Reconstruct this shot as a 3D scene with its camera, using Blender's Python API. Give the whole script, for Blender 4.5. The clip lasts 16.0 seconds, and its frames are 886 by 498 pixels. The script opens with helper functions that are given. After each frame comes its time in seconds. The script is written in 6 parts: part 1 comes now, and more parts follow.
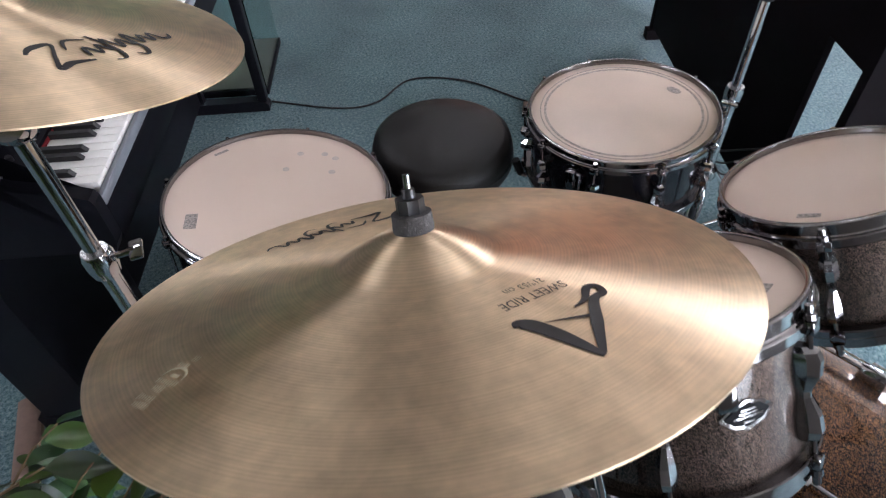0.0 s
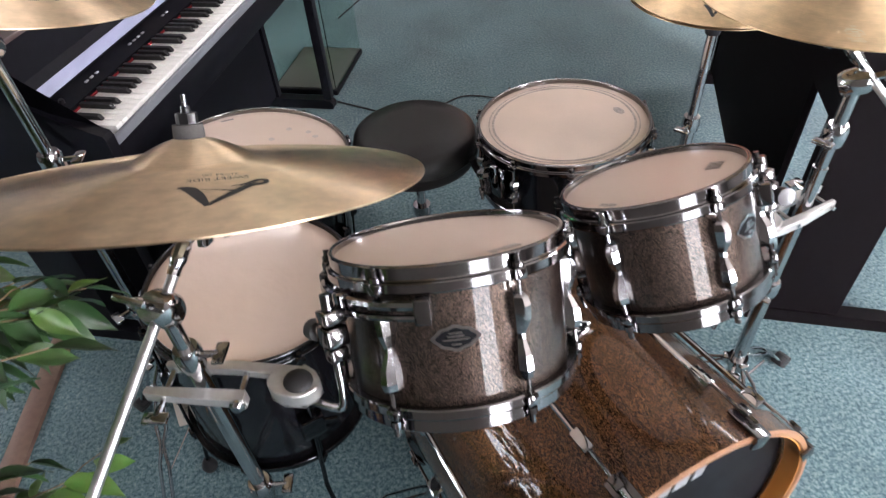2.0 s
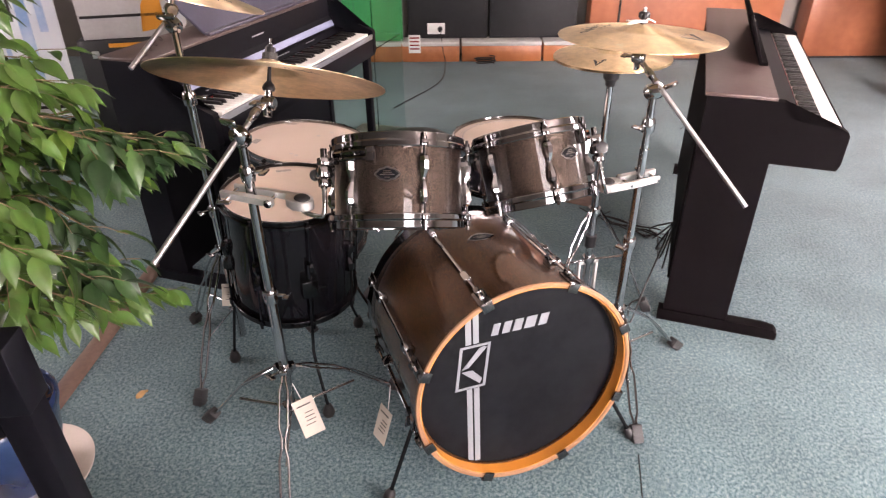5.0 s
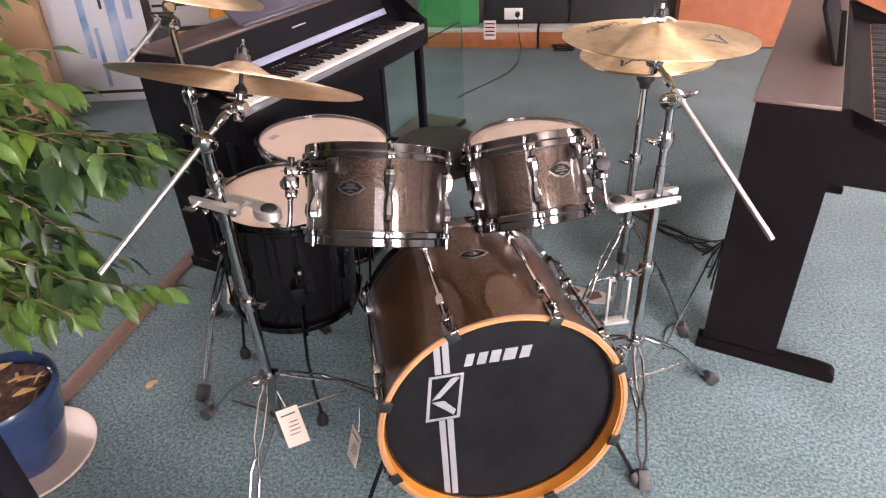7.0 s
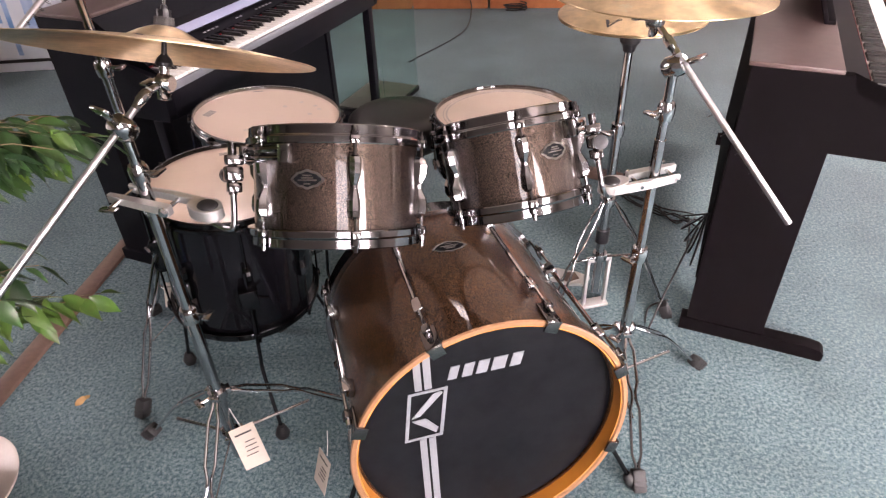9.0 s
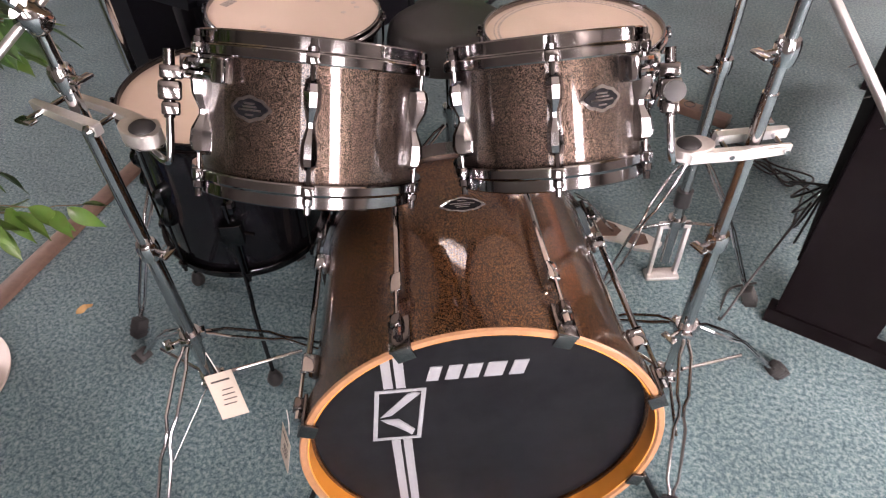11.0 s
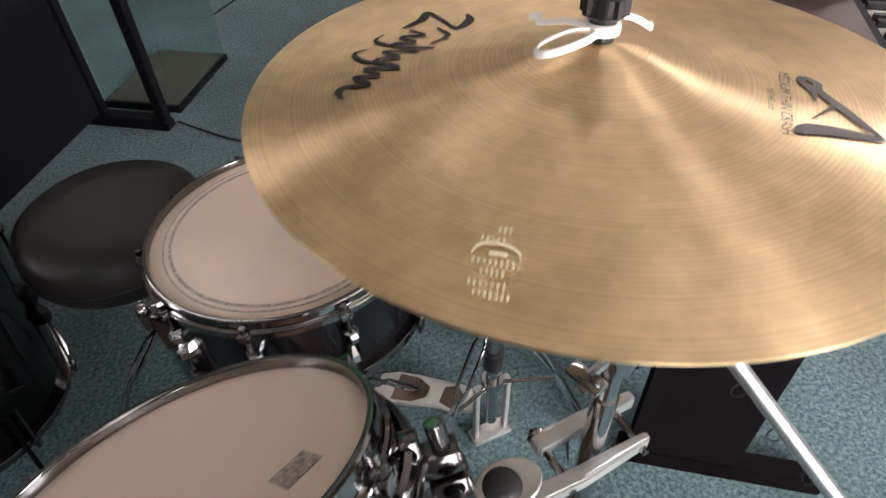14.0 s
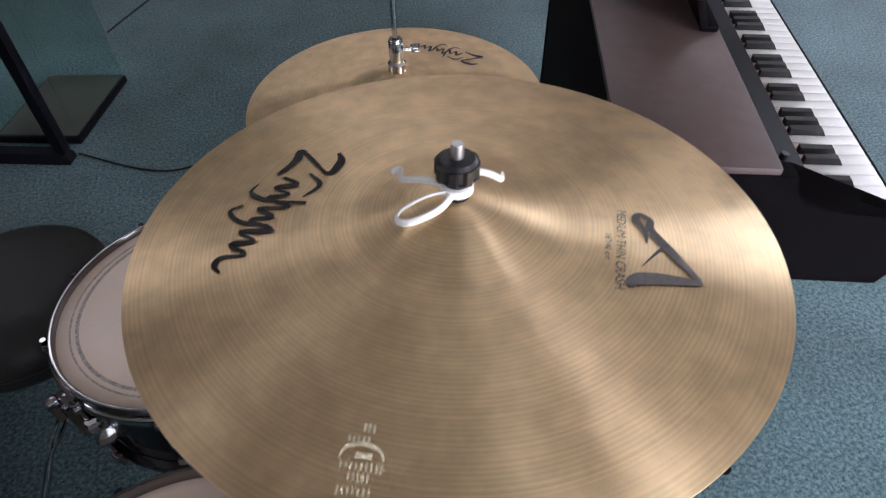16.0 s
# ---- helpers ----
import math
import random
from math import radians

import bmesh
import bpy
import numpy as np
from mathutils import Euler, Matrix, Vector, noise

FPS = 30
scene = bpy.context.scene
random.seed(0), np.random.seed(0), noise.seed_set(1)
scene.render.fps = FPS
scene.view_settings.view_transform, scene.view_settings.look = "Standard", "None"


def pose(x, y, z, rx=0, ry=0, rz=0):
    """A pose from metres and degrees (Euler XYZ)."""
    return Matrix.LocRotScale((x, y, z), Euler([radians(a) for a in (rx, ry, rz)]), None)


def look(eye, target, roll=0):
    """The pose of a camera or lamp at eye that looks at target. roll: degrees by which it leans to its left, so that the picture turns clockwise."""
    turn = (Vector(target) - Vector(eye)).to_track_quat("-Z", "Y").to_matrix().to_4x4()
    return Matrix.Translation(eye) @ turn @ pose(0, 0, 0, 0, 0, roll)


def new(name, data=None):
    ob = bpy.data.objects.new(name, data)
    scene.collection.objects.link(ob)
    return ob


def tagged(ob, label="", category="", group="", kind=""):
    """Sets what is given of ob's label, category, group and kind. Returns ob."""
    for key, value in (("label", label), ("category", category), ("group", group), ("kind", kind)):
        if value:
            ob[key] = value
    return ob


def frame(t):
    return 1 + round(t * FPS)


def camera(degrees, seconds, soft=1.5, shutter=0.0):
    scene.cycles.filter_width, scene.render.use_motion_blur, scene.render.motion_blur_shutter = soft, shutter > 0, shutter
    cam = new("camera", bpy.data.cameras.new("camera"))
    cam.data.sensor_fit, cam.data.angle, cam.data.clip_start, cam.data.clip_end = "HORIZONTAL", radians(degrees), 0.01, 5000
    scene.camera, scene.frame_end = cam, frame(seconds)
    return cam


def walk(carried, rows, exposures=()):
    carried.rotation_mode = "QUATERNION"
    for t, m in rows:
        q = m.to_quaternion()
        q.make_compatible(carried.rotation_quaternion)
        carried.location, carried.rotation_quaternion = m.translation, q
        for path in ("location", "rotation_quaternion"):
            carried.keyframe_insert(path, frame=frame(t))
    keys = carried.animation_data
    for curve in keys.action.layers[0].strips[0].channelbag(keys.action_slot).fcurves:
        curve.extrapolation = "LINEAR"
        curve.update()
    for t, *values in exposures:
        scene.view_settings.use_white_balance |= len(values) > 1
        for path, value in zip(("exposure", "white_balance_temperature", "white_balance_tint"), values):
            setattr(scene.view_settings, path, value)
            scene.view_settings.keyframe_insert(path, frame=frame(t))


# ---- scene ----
cam = camera(70.2, 16.0, soft=1.2, shutter=0.4)
PATH = [
    (0, (-0.669, 0.117, 1.437), (0.138, 1.211, -0.029), -3.2),
    (0.5, (-0.687, 0.06, 1.454), (0.121, 1.15, -0.016), -4.8),
    (1, (-0.631, -0.032, 1.448), (0.154, 1.114, 0.008), -4.3),
    (1.5, (-0.48, -0.139, 1.443), (0.1, 1.165, 0.041), -4.0),
    (2, (-0.445, -0.248, 1.449), (0.091, 1.101, 0.073), -4.7),
    (2.5, (-0.449, -0.38, 1.433), (0.137, 0.931, 0.041), -3.1),
    (3, (-0.437, -0.569, 1.416), (0.2, 0.927, 0.251), -0.6),
    (3.5, (-0.455, -0.782, 1.41), (0.072, 0.774, 0.27), 0.3),
    (4, (-0.563, -0.921, 1.415), (0.007, 0.627, 0.284), -3.5),
    (4.5, (-0.623, -1.016, 1.417), (-0.01, 0.562, 0.352), -2.7),
    (4.7, (-0.588, -1.063, 1.436), (-0.02, 0.548, 0.397), -1.9),
    (7, (-0.213, -0.977, 1.437), (-0.033, 0.7, 0.363), -3.2),
    (7.5, (-0.22, -0.968, 1.431), (-0.053, 0.706, 0.35), -3.9),
    (8, (-0.214, -0.954, 1.426), (-0.05, 0.716, 0.337), -3.7),
    (8.5, (-0.217, -0.904, 1.413), (-0.022, 0.733, 0.281), -3.5),
    (9, (-0.237, -0.774, 1.384), (0.088, 0.814, 0.212), -2.2),
    (9.5, (-0.215, -0.688, 1.357), (0.113, 0.843, 0.112), -2.4),
    (9.7, (-0.173, -0.648, 1.336), (0.115, 0.858, 0.052), -1.7),
    (12, (-0.029, -0.377, 1.258), (-0.109, 1.018, -0.173), -5.2),
    (12.5, (-0.056, -0.241, 1.245), (0.017, 1.106, -0.232), -4.7),
    (13, (-0.047, -0.108, 1.259), (0.168, 1.221, -0.22), -8.6),
    (13.5, (0.077, -0.016, 1.273), (0.502, 1.326, -0.148), -5.2),
    (14, (0.197, 0.054, 1.271), (0.757, 1.363, -0.134), -2.1),
    (14.5, (0.213, 0.088, 1.277), (0.799, 1.374, -0.139), -2.2),
    (15, (0.182, 0.067, 1.326), (0.843, 1.35, -0.058), -3.8),
    (15.5, (0.208, 0.072, 1.34), (0.954, 1.264, -0.082), -1.7),
    (16, (0.253, 0.081, 1.36), (0.975, 1.256, -0.089), -1.1),
]
EXPOSURES = [(0, 0.12, 5750, 19), (1.5, 0.30, 6050, 20), (2.5, 0.36, 6300, 22), (4.5, 0.46, 7050, 32), (9.5, 0.47, 6900, 34), (12.5, 0.45, 7250, 32), (13, 0.34, 6950, 28), (14, -0.20, 6450, 20), (14.5, -0.52, 6450, 20), (15, -0.64, 5600, 20), (15.5, -0.66, 5600, 20), (16, -0.72, 5700, 20)]
walk(cam, [(t, look(eye, target, roll)) for t, eye, target, roll in PATH], EXPOSURES)

ROOM = -18.0


# ---- light ----
def room(u, v, z=0.0, rz=0.0):
    """A pose in the room's own axes: u along the far wall, v towards it."""
    return pose(0, 0, 0, 0, 0, ROOM) @ pose(u, v, z, 0, 0, rz)


world = bpy.data.worlds.new("world")
scene.world = world
world.use_nodes = True
sky = world.node_tree.nodes.new("ShaderNodeTexSky")
sky.sky_type, sky.sun_disc = "NISHITA", False
sky.sun_elevation, sky.sun_rotation = radians(40), radians(200)
world.node_tree.links.new(sky.outputs[0], world.node_tree.nodes["Background"].inputs[0])
world.node_tree.nodes["Background"].inputs[1].default_value = 0.12

sun = new("sun", bpy.data.lights.new("sun", "SUN"))
sun.data.energy, sun.data.angle, sun.data.color = 1.0, radians(10), (1.0, 0.96, 0.9)
sun.matrix_world = pose(0, 0, 8, 50, 0, -20)

WINDOWS = [(0.85, 1.0), (2.9, 1.3)]
BRIGHT = {0.85: 45.0, 2.9: 225.0}
for u, w in WINDOWS:
    lamp = new("window_light", bpy.data.lights.new("window_light", "AREA"))
    lamp.data.shape, lamp.data.size, lamp.data.size_y = "RECTANGLE", w - 0.1, 2.0
    lamp.data.energy, lamp.data.color = BRIGHT[u] * w, (1.0, 0.97, 0.95)
    lamp.matrix_world = room(u, -2.42, 1.5) @ pose(0, 0, 0, 90, 0, 0)

side_lamp = new("window_light", bpy.data.lights.new("window_light", "AREA"))
side_lamp.data.shape, side_lamp.data.size, side_lamp.data.size_y = "RECTANGLE", 1.2, 1.3
side_lamp.data.energy, side_lamp.data.color = 42.0, (1.0, 0.97, 0.95)
side_lamp.matrix_world = room(-4.32, 0.6, 1.75) @ pose(0, 0, 0, 90, 0, -90)

east_lamp = new("window_light", bpy.data.lights.new("window_light", "AREA"))
east_lamp.data.shape, east_lamp.data.size, east_lamp.data.size_y = "RECTANGLE", 1.7, 1.5
east_lamp.data.energy, east_lamp.data.color = 140.0, (1.0, 0.97, 0.95)
east_lamp.matrix_world = room(6.12, 3.0, 1.75) @ pose(0, 0, 0, 90, 0, 90)

# Unseen ceiling lights, added over the far side for overhead light.
LUMINAIRES = [(-1.4, 3.0), (0.9, 3.0), (3.0, 3.0)]


# ---- mesh helpers ----
def thing(name, label, category, m=None, group=""):
    ob = new(name)
    ob.empty_display_size = 0.05
    if m is not None:
        ob.matrix_world = m
    return tagged(ob, label, category, group)


def mesh_of(name, bm, material, sharp=35.0):
    data = bpy.data.meshes.new(name)
    bmesh.ops.recalc_face_normals(bm, faces=bm.faces)
    bm.to_mesh(data)
    bm.free()
    data.materials.append(material)
    data.shade_smooth()
    data.set_sharp_from_angle(angle=radians(sharp))
    return data


def part(name, bm, material, parent=None, label="", sharp=35.0, m=None):
    ob = new(name, mesh_of(name, bm, material, sharp))
    ob.parent = parent
    if m is not None:
        ob.matrix_basis = m
    return tagged(ob, label)


def again(ob, m, parent=None):
    """One more part on the same mesh."""
    twin = new(ob.name.split(".")[0], ob.data)
    twin.parent = parent or ob.parent
    twin.matrix_basis = m
    for key in ("label",):
        if key in ob:
            twin[key] = ob[key]
    return twin


def box(bm, x0, x1, y0, y1, z0, z1, bevel=0.0, m=None):
    mm = Matrix.Translation(((x0 + x1) / 2, (y0 + y1) / 2, (z0 + z1) / 2)) @ Matrix.Diagonal((x1 - x0, y1 - y0, z1 - z0, 1))
    made = bmesh.ops.create_cube(bm, size=1, matrix=mm)
    verts = made["verts"]
    if bevel:
        edges = list({e for v in verts for e in v.link_edges})
        cut = bmesh.ops.bevel(bm, geom=edges, offset=bevel, segments=2, profile=0.5, affect="EDGES")
        verts = list({v for f in cut["faces"] for v in f.verts} | {v for v in verts if v.is_valid})
    if m is not None:
        bmesh.ops.transform(bm, matrix=m, verts=verts)
    return bm


def lathe(bm, profile, seg=48, m=None, closed=False):
    """Turns (radius, z) round the z axis."""
    m = m or Matrix()
    rings = []
    for r, z in profile:
        if r < 1e-6:
            rings.append([bm.verts.new(m @ Vector((0, 0, z)))])
        else:
            rings.append([bm.verts.new(m @ Vector((r * math.cos(2 * math.pi * k / seg), r * math.sin(2 * math.pi * k / seg), z))) for k in range(seg)])
    pairs = list(zip(rings, rings[1:]))
    if closed:
        pairs.append((rings[-1], rings[0]))
    for a, b in pairs:
        for k in range(seg):
            q = (k + 1) % seg
            if len(a) == 1 and len(b) == 1:
                continue
            if len(a) == 1:
                bm.faces.new((a[0], b[k], b[q]))
            elif len(b) == 1:
                bm.faces.new((a[k], a[q], b[0]))
            else:
                bm.faces.new((a[k], a[q], b[q], b[k]))
    return bm


def tube(bm, points, r, seg=10, flat=1.0):
    """A round bar along points; r a number or one a point; flat squeezes it across."""
    pts = [Vector(p) for p in points]
    radii = r if isinstance(r, (list, tuple)) else [r] * len(pts)
    rings, side = [], None
    for n, p in enumerate(pts):
        ahead = (pts[min(n + 1, len(pts) - 1)] - pts[max(n - 1, 0)]).normalized()
        if side is None:
            side = ahead.orthogonal().normalized()
        side = (side - ahead * side.dot(ahead)).normalized()
        up = ahead.cross(side)
        rings.append([bm.verts.new(p + radii[n] * (math.cos(2 * math.pi * k / seg) * side + flat * math.sin(2 * math.pi * k / seg) * up)) for k in range(seg)])
    for a, b in zip(rings, rings[1:]):
        for k in range(seg):
            bm.faces.new((a[k], a[(k + 1) % seg], b[(k + 1) % seg], b[k]))
    bm.faces.new(rings[0][::-1])
    bm.faces.new(rings[-1])
    return bm


def curve_points(points, steps=8):
    """Smooths a way through points (Catmull-Rom)."""
    p = [Vector(q) for q in points]
    p = [2 * p[0] - p[1]] + p + [2 * p[-1] - p[-2]]
    out = []
    for a, b, c, d in zip(p, p[1:], p[2:], p[3:]):
        for k in range(steps):
            t = k / steps
            out.append(0.5 * (2 * b + (c - a) * t + (2 * a - 5 * b + 4 * c - d) * t * t + (3 * b - a - 3 * c + d) * t ** 3))
    return out + [p[-2]]


def prism(bm, outline, depth, m=None):
    """An outline in x and y, pulled up along z."""
    m = m or Matrix()
    low = [bm.verts.new(m @ Vector((x, y, 0))) for x, y in outline]
    top = [bm.verts.new(m @ Vector((x, y, depth))) for x, y in outline]
    caps = [bm.faces.new(low[::-1]), bm.faces.new(top)]
    if len(low) > 4:
        bmesh.ops.triangulate(bm, faces=caps, ngon_method="EAR_CLIP")
    for k in range(len(low)):
        q = (k + 1) % len(low)
        bm.faces.new((low[k], low[q], top[q], top[k]))
    return bm


def BM():
    return bmesh.new()


def along(a, b):
    """A pose at a whose z axis points to b."""
    turn = (Vector(b) - Vector(a)).to_track_quat("Z", "Y").to_matrix().to_4x4()
    return Matrix.Translation(a) @ turn


# ---- materials ----
def material(name, color=(0.5, 0.5, 0.5), rough=0.5, metal=0.0, coat=0.0, grain=0.0, grain_size=200.0, stain=0.0, stain_size=6.0, bump=0.0, other=None, spec=0.5):
    """A surface with colour variation at two scales and fine relief."""
    mat = bpy.data.materials.new(name)
    mat.use_nodes = True
    tree = mat.node_tree
    bsdf = tree.nodes["Principled BSDF"]
    bsdf.inputs["Roughness"].default_value = rough
    bsdf.inputs["Metallic"].default_value = metal
    bsdf.inputs["Coat Weight"].default_value = coat
    bsdf.inputs["Coat Roughness"].default_value = 0.05
    bsdf.inputs["Specular IOR Level"].default_value = spec
    bsdf.inputs["Base Color"].default_value = (*color, 1)
    coord = tree.nodes.new("ShaderNodeTexCoord")
    last = None
    other = other or tuple(min(1, c * 0.6) for c in color)
    for size, amount in ((grain_size, grain), (stain_size, stain)):
        if not amount:
            continue
        tex = tree.nodes.new("ShaderNodeTexNoise")
        tex.inputs["Scale"].default_value, tex.inputs["Detail"].default_value = size, 4
        tree.links.new(coord.outputs["Object"], tex.inputs["Vector"])
        ramp = tree.nodes.new("ShaderNodeMapRange")
        ramp.inputs["From Min"].default_value, ramp.inputs["From Max"].default_value = 0.35, 0.65
        ramp.inputs["To Max"].default_value = amount
        tree.links.new(tex.outputs["Fac"], ramp.inputs["Value"])
        mix = tree.nodes.new("ShaderNodeMix")
        mix.data_type = "RGBA"
        tree.links.new(ramp.outputs["Result"], mix.inputs["Factor"])
        if last is None:
            mix.inputs["A"].default_value = (*color, 1)
        else:
            tree.links.new(last, mix.inputs["A"])
        mix.inputs["B"].default_value = (*other, 1)
        last = mix.outputs["Result"]
        if bump and size == grain_size:
            relief = tree.nodes.new("ShaderNodeBump")
            relief.inputs["Strength"].default_value, relief.inputs["Distance"].default_value = bump, 0.002
            tree.links.new(tex.outputs["Fac"], relief.inputs["Height"])
            tree.links.new(relief.outputs["Normal"], bsdf.inputs["Normal"])
    if last is not None:
        tree.links.new(last, bsdf.inputs["Base Color"])
    if metal > 0.5:
        smudge = tree.nodes.new("ShaderNodeTexNoise")
        smudge.inputs["Scale"].default_value, smudge.inputs["Detail"].default_value = 18, 5
        tree.links.new(coord.outputs["Object"], smudge.inputs["Vector"])
        spread = tree.nodes.new("ShaderNodeMapRange")
        spread.inputs["To Min"].default_value, spread.inputs["To Max"].default_value = rough * 0.6, rough * 1.7 + 0.02
        tree.links.new(smudge.outputs["Fac"], spread.inputs["Value"])
        tree.links.new(spread.outputs["Result"], bsdf.inputs["Roughness"])
    return mat


def carpet_material():
    mat = bpy.data.materials.new("carpet")
    mat.use_nodes = True
    t = mat.node_tree
    bsdf = t.nodes["Principled BSDF"]
    bsdf.inputs["Roughness"].default_value = 0.95
    bsdf.inputs["Specular IOR Level"].default_value = 0.15
    bsdf.inputs["Sheen Weight"].default_value = 0.15
    coord = t.nodes.new("ShaderNodeTexCoord")
    flock = t.nodes.new("ShaderNodeTexNoise")
    flock.inputs["Scale"].default_value, flock.inputs["Detail"].default_value = 105, 10
    flock.inputs["Roughness"].default_value = 0.82
    patch = t.nodes.new("ShaderNodeTexNoise")
    patch.inputs["Scale"].default_value, patch.inputs["Detail"].default_value = 3.0, 9
    for n in (flock, patch):
        t.links.new(coord.outputs["Object"], n.inputs["Vector"])
    ramp = t.nodes.new("ShaderNodeValToRGB")
    e = ramp.color_ramp.elements
    e[0].position, e[0].color = 0.40, (0.018, 0.050, 0.057, 1)
    e[1].position, e[1].color = 0.60, (0.206, 0.265, 0.260, 1)
    e.new(0.5).color = (0.084, 0.147, 0.161, 1)
    t.links.new(flock.outputs["Fac"], ramp.inputs["Fac"])
    mix = t.nodes.new("ShaderNodeMix")
    mix.data_type, mix.blend_type = "RGBA", "MULTIPLY"
    wear = t.nodes.new("ShaderNodeMapRange")
    wear.inputs["From Min"].default_value, wear.inputs["From Max"].default_value = 0.3, 0.7
    wear.inputs["To Min"].default_value, wear.inputs["To Max"].default_value = 0.72, 1.05
    t.links.new(patch.outputs["Fac"], wear.inputs["Value"])
    mix.inputs["Factor"].default_value = 1.0
    t.links.new(ramp.outputs["Color"], mix.inputs["A"])
    t.links.new(wear.outputs["Result"], mix.inputs["B"])
    t.links.new(mix.outputs["Result"], bsdf.inputs["Base Color"])
    bump = t.nodes.new("ShaderNodeBump")
    bump.inputs["Strength"].default_value, bump.inputs["Distance"].default_value = 0.02, 0.002
    t.links.new(flock.outputs["Fac"], bump.inputs["Height"])
    t.links.new(bump.outputs["Normal"], bsdf.inputs["Normal"])
    return mat


def sparkle_material(name, deep, flake, share=0.55, size=900.0):
    """Lacquer over metal flakes."""
    mat = bpy.data.materials.new(name)
    mat.use_nodes = True
    t = mat.node_tree
    bsdf = t.nodes["Principled BSDF"]
    coord = t.nodes.new("ShaderNodeTexCoord")
    cells = t.nodes.new("ShaderNodeTexVoronoi")
    cells.inputs["Scale"].default_value = size
    t.links.new(coord.outputs["Object"], cells.inputs["Vector"])
    cut = t.nodes.new("ShaderNodeSeparateColor")
    t.links.new(cells.outputs["Color"], cut.inputs["Color"])
    ramp = t.nodes.new("ShaderNodeValToRGB")
    e = ramp.color_ramp.elements
    e[0].position, e[0].color = share, (*deep, 1)
    e[1].position, e[1].color = 1.0, (*flake, 1)
    t.links.new(cut.outputs[0], ramp.inputs["Fac"])
    t.links.new(ramp.outputs["Color"], bsdf.inputs["Base Color"])
    bsdf.inputs["Metallic"].default_value = 0.8
    bsdf.inputs["Specular IOR Level"].default_value = 0.15
    bsdf.inputs["Roughness"].default_value = 0.40
    bsdf.inputs["Coat Weight"].default_value = 1.0
    bsdf.inputs["Coat Roughness"].default_value = 0.035
    tilt = t.nodes.new("ShaderNodeBump")
    tilt.inputs["Strength"].default_value, tilt.inputs["Distance"].default_value = 0.35, 0.001
    t.links.new(cut.outputs[1], tilt.inputs["Height"])
    t.links.new(tilt.outputs["Normal"], bsdf.inputs["Normal"])
    return mat


def bronze_material(name, color, dull, dullness=0.34):
    """Lathed bronze: fine rings, finger marks and patches."""
    mat = bpy.data.materials.new(name)
    mat.use_nodes = True
    t = mat.node_tree
    bsdf = t.nodes["Principled BSDF"]
    bsdf.inputs["Metallic"].default_value = 1.0
    bsdf.inputs["Anisotropic"].default_value = 0.92
    bsdf.inputs["Anisotropic Rotation"].default_value = 0.25
    tangent = t.nodes.new("ShaderNodeTangent")
    tangent.direction_type, tangent.axis = "RADIAL", "Z"
    t.links.new(tangent.outputs["Tangent"], bsdf.inputs["Tangent"])
    coord = t.nodes.new("ShaderNodeTexCoord")
    flat = t.nodes.new("ShaderNodeVectorMath")
    flat.operation = "MULTIPLY"
    flat.inputs[1].default_value = (1, 1, 0)
    t.links.new(coord.outputs["Object"], flat.inputs[0])
    length = t.nodes.new("ShaderNodeVectorMath")
    length.operation = "LENGTH"
    t.links.new(flat.outputs["Vector"], length.inputs[0])
    rings = t.nodes.new("ShaderNodeTexNoise")
    rings.noise_dimensions = "1D"
    rings.inputs["Scale"].default_value, rings.inputs["Detail"].default_value = 520, 2.5
    t.links.new(length.outputs["Value"], rings.inputs["W"])
    turns = t.nodes.new("ShaderNodeMath")
    turns.operation = "MULTIPLY"
    turns.inputs[1].default_value = 2450.0
    t.links.new(length.outputs["Value"], turns.inputs[0])
    wave = t.nodes.new("ShaderNodeMath")
    wave.operation = "SINE"
    t.links.new(turns.outputs["Value"], wave.inputs[0])
    lathed = t.nodes.new("ShaderNodeMath")
    lathed.operation = "MULTIPLY_ADD"
    lathed.inputs[1].default_value = 0.13
    t.links.new(wave.outputs["Value"], lathed.inputs[0])
    t.links.new(rings.outputs["Fac"], lathed.inputs[2])
    patch = t.nodes.new("ShaderNodeTexNoise")
    patch.inputs["Scale"].default_value, patch.inputs["Detail"].default_value = 9, 6
    patch.inputs["Roughness"].default_value = 0.62
    t.links.new(coord.outputs["Object"], patch.inputs["Vector"])
    ramp = t.nodes.new("ShaderNodeValToRGB")
    e = ramp.color_ramp.elements
    e[0].position, e[0].color = 0.36, (*dull, 1)
    e[1].position, e[1].color = 0.62, (*color, 1)
    hammer = t.nodes.new("ShaderNodeTexNoise")
    hammer.inputs["Scale"].default_value, hammer.inputs["Detail"].default_value = 55, 4
    t.links.new(coord.outputs["Object"], hammer.inputs["Vector"])
    patina = t.nodes.new("ShaderNodeMix")
    patina.inputs["Factor"].default_value = 0.36
    t.links.new(patch.outputs["Fac"], patina.inputs["A"])
    t.links.new(hammer.outputs["Fac"], patina.inputs["B"])
    t.links.new(patina.outputs["Result"], ramp.inputs["Fac"])
    groove = t.nodes.new("ShaderNodeMix")
    groove.data_type, groove.blend_type = "RGBA", "MULTIPLY"
    shade = t.nodes.new("ShaderNodeMapRange")
    shade.inputs["From Min"].default_value, shade.inputs["From Max"].default_value = 0.3, 0.7
    shade.inputs["To Min"].default_value, shade.inputs["To Max"].default_value = 0.90, 1.03
    t.links.new(lathed.outputs["Value"], shade.inputs["Value"])
    groove.inputs["Factor"].default_value = 1.0
    t.links.new(ramp.outputs["Color"], groove.inputs["A"])
    t.links.new(shade.outputs["Result"], groove.inputs["B"])
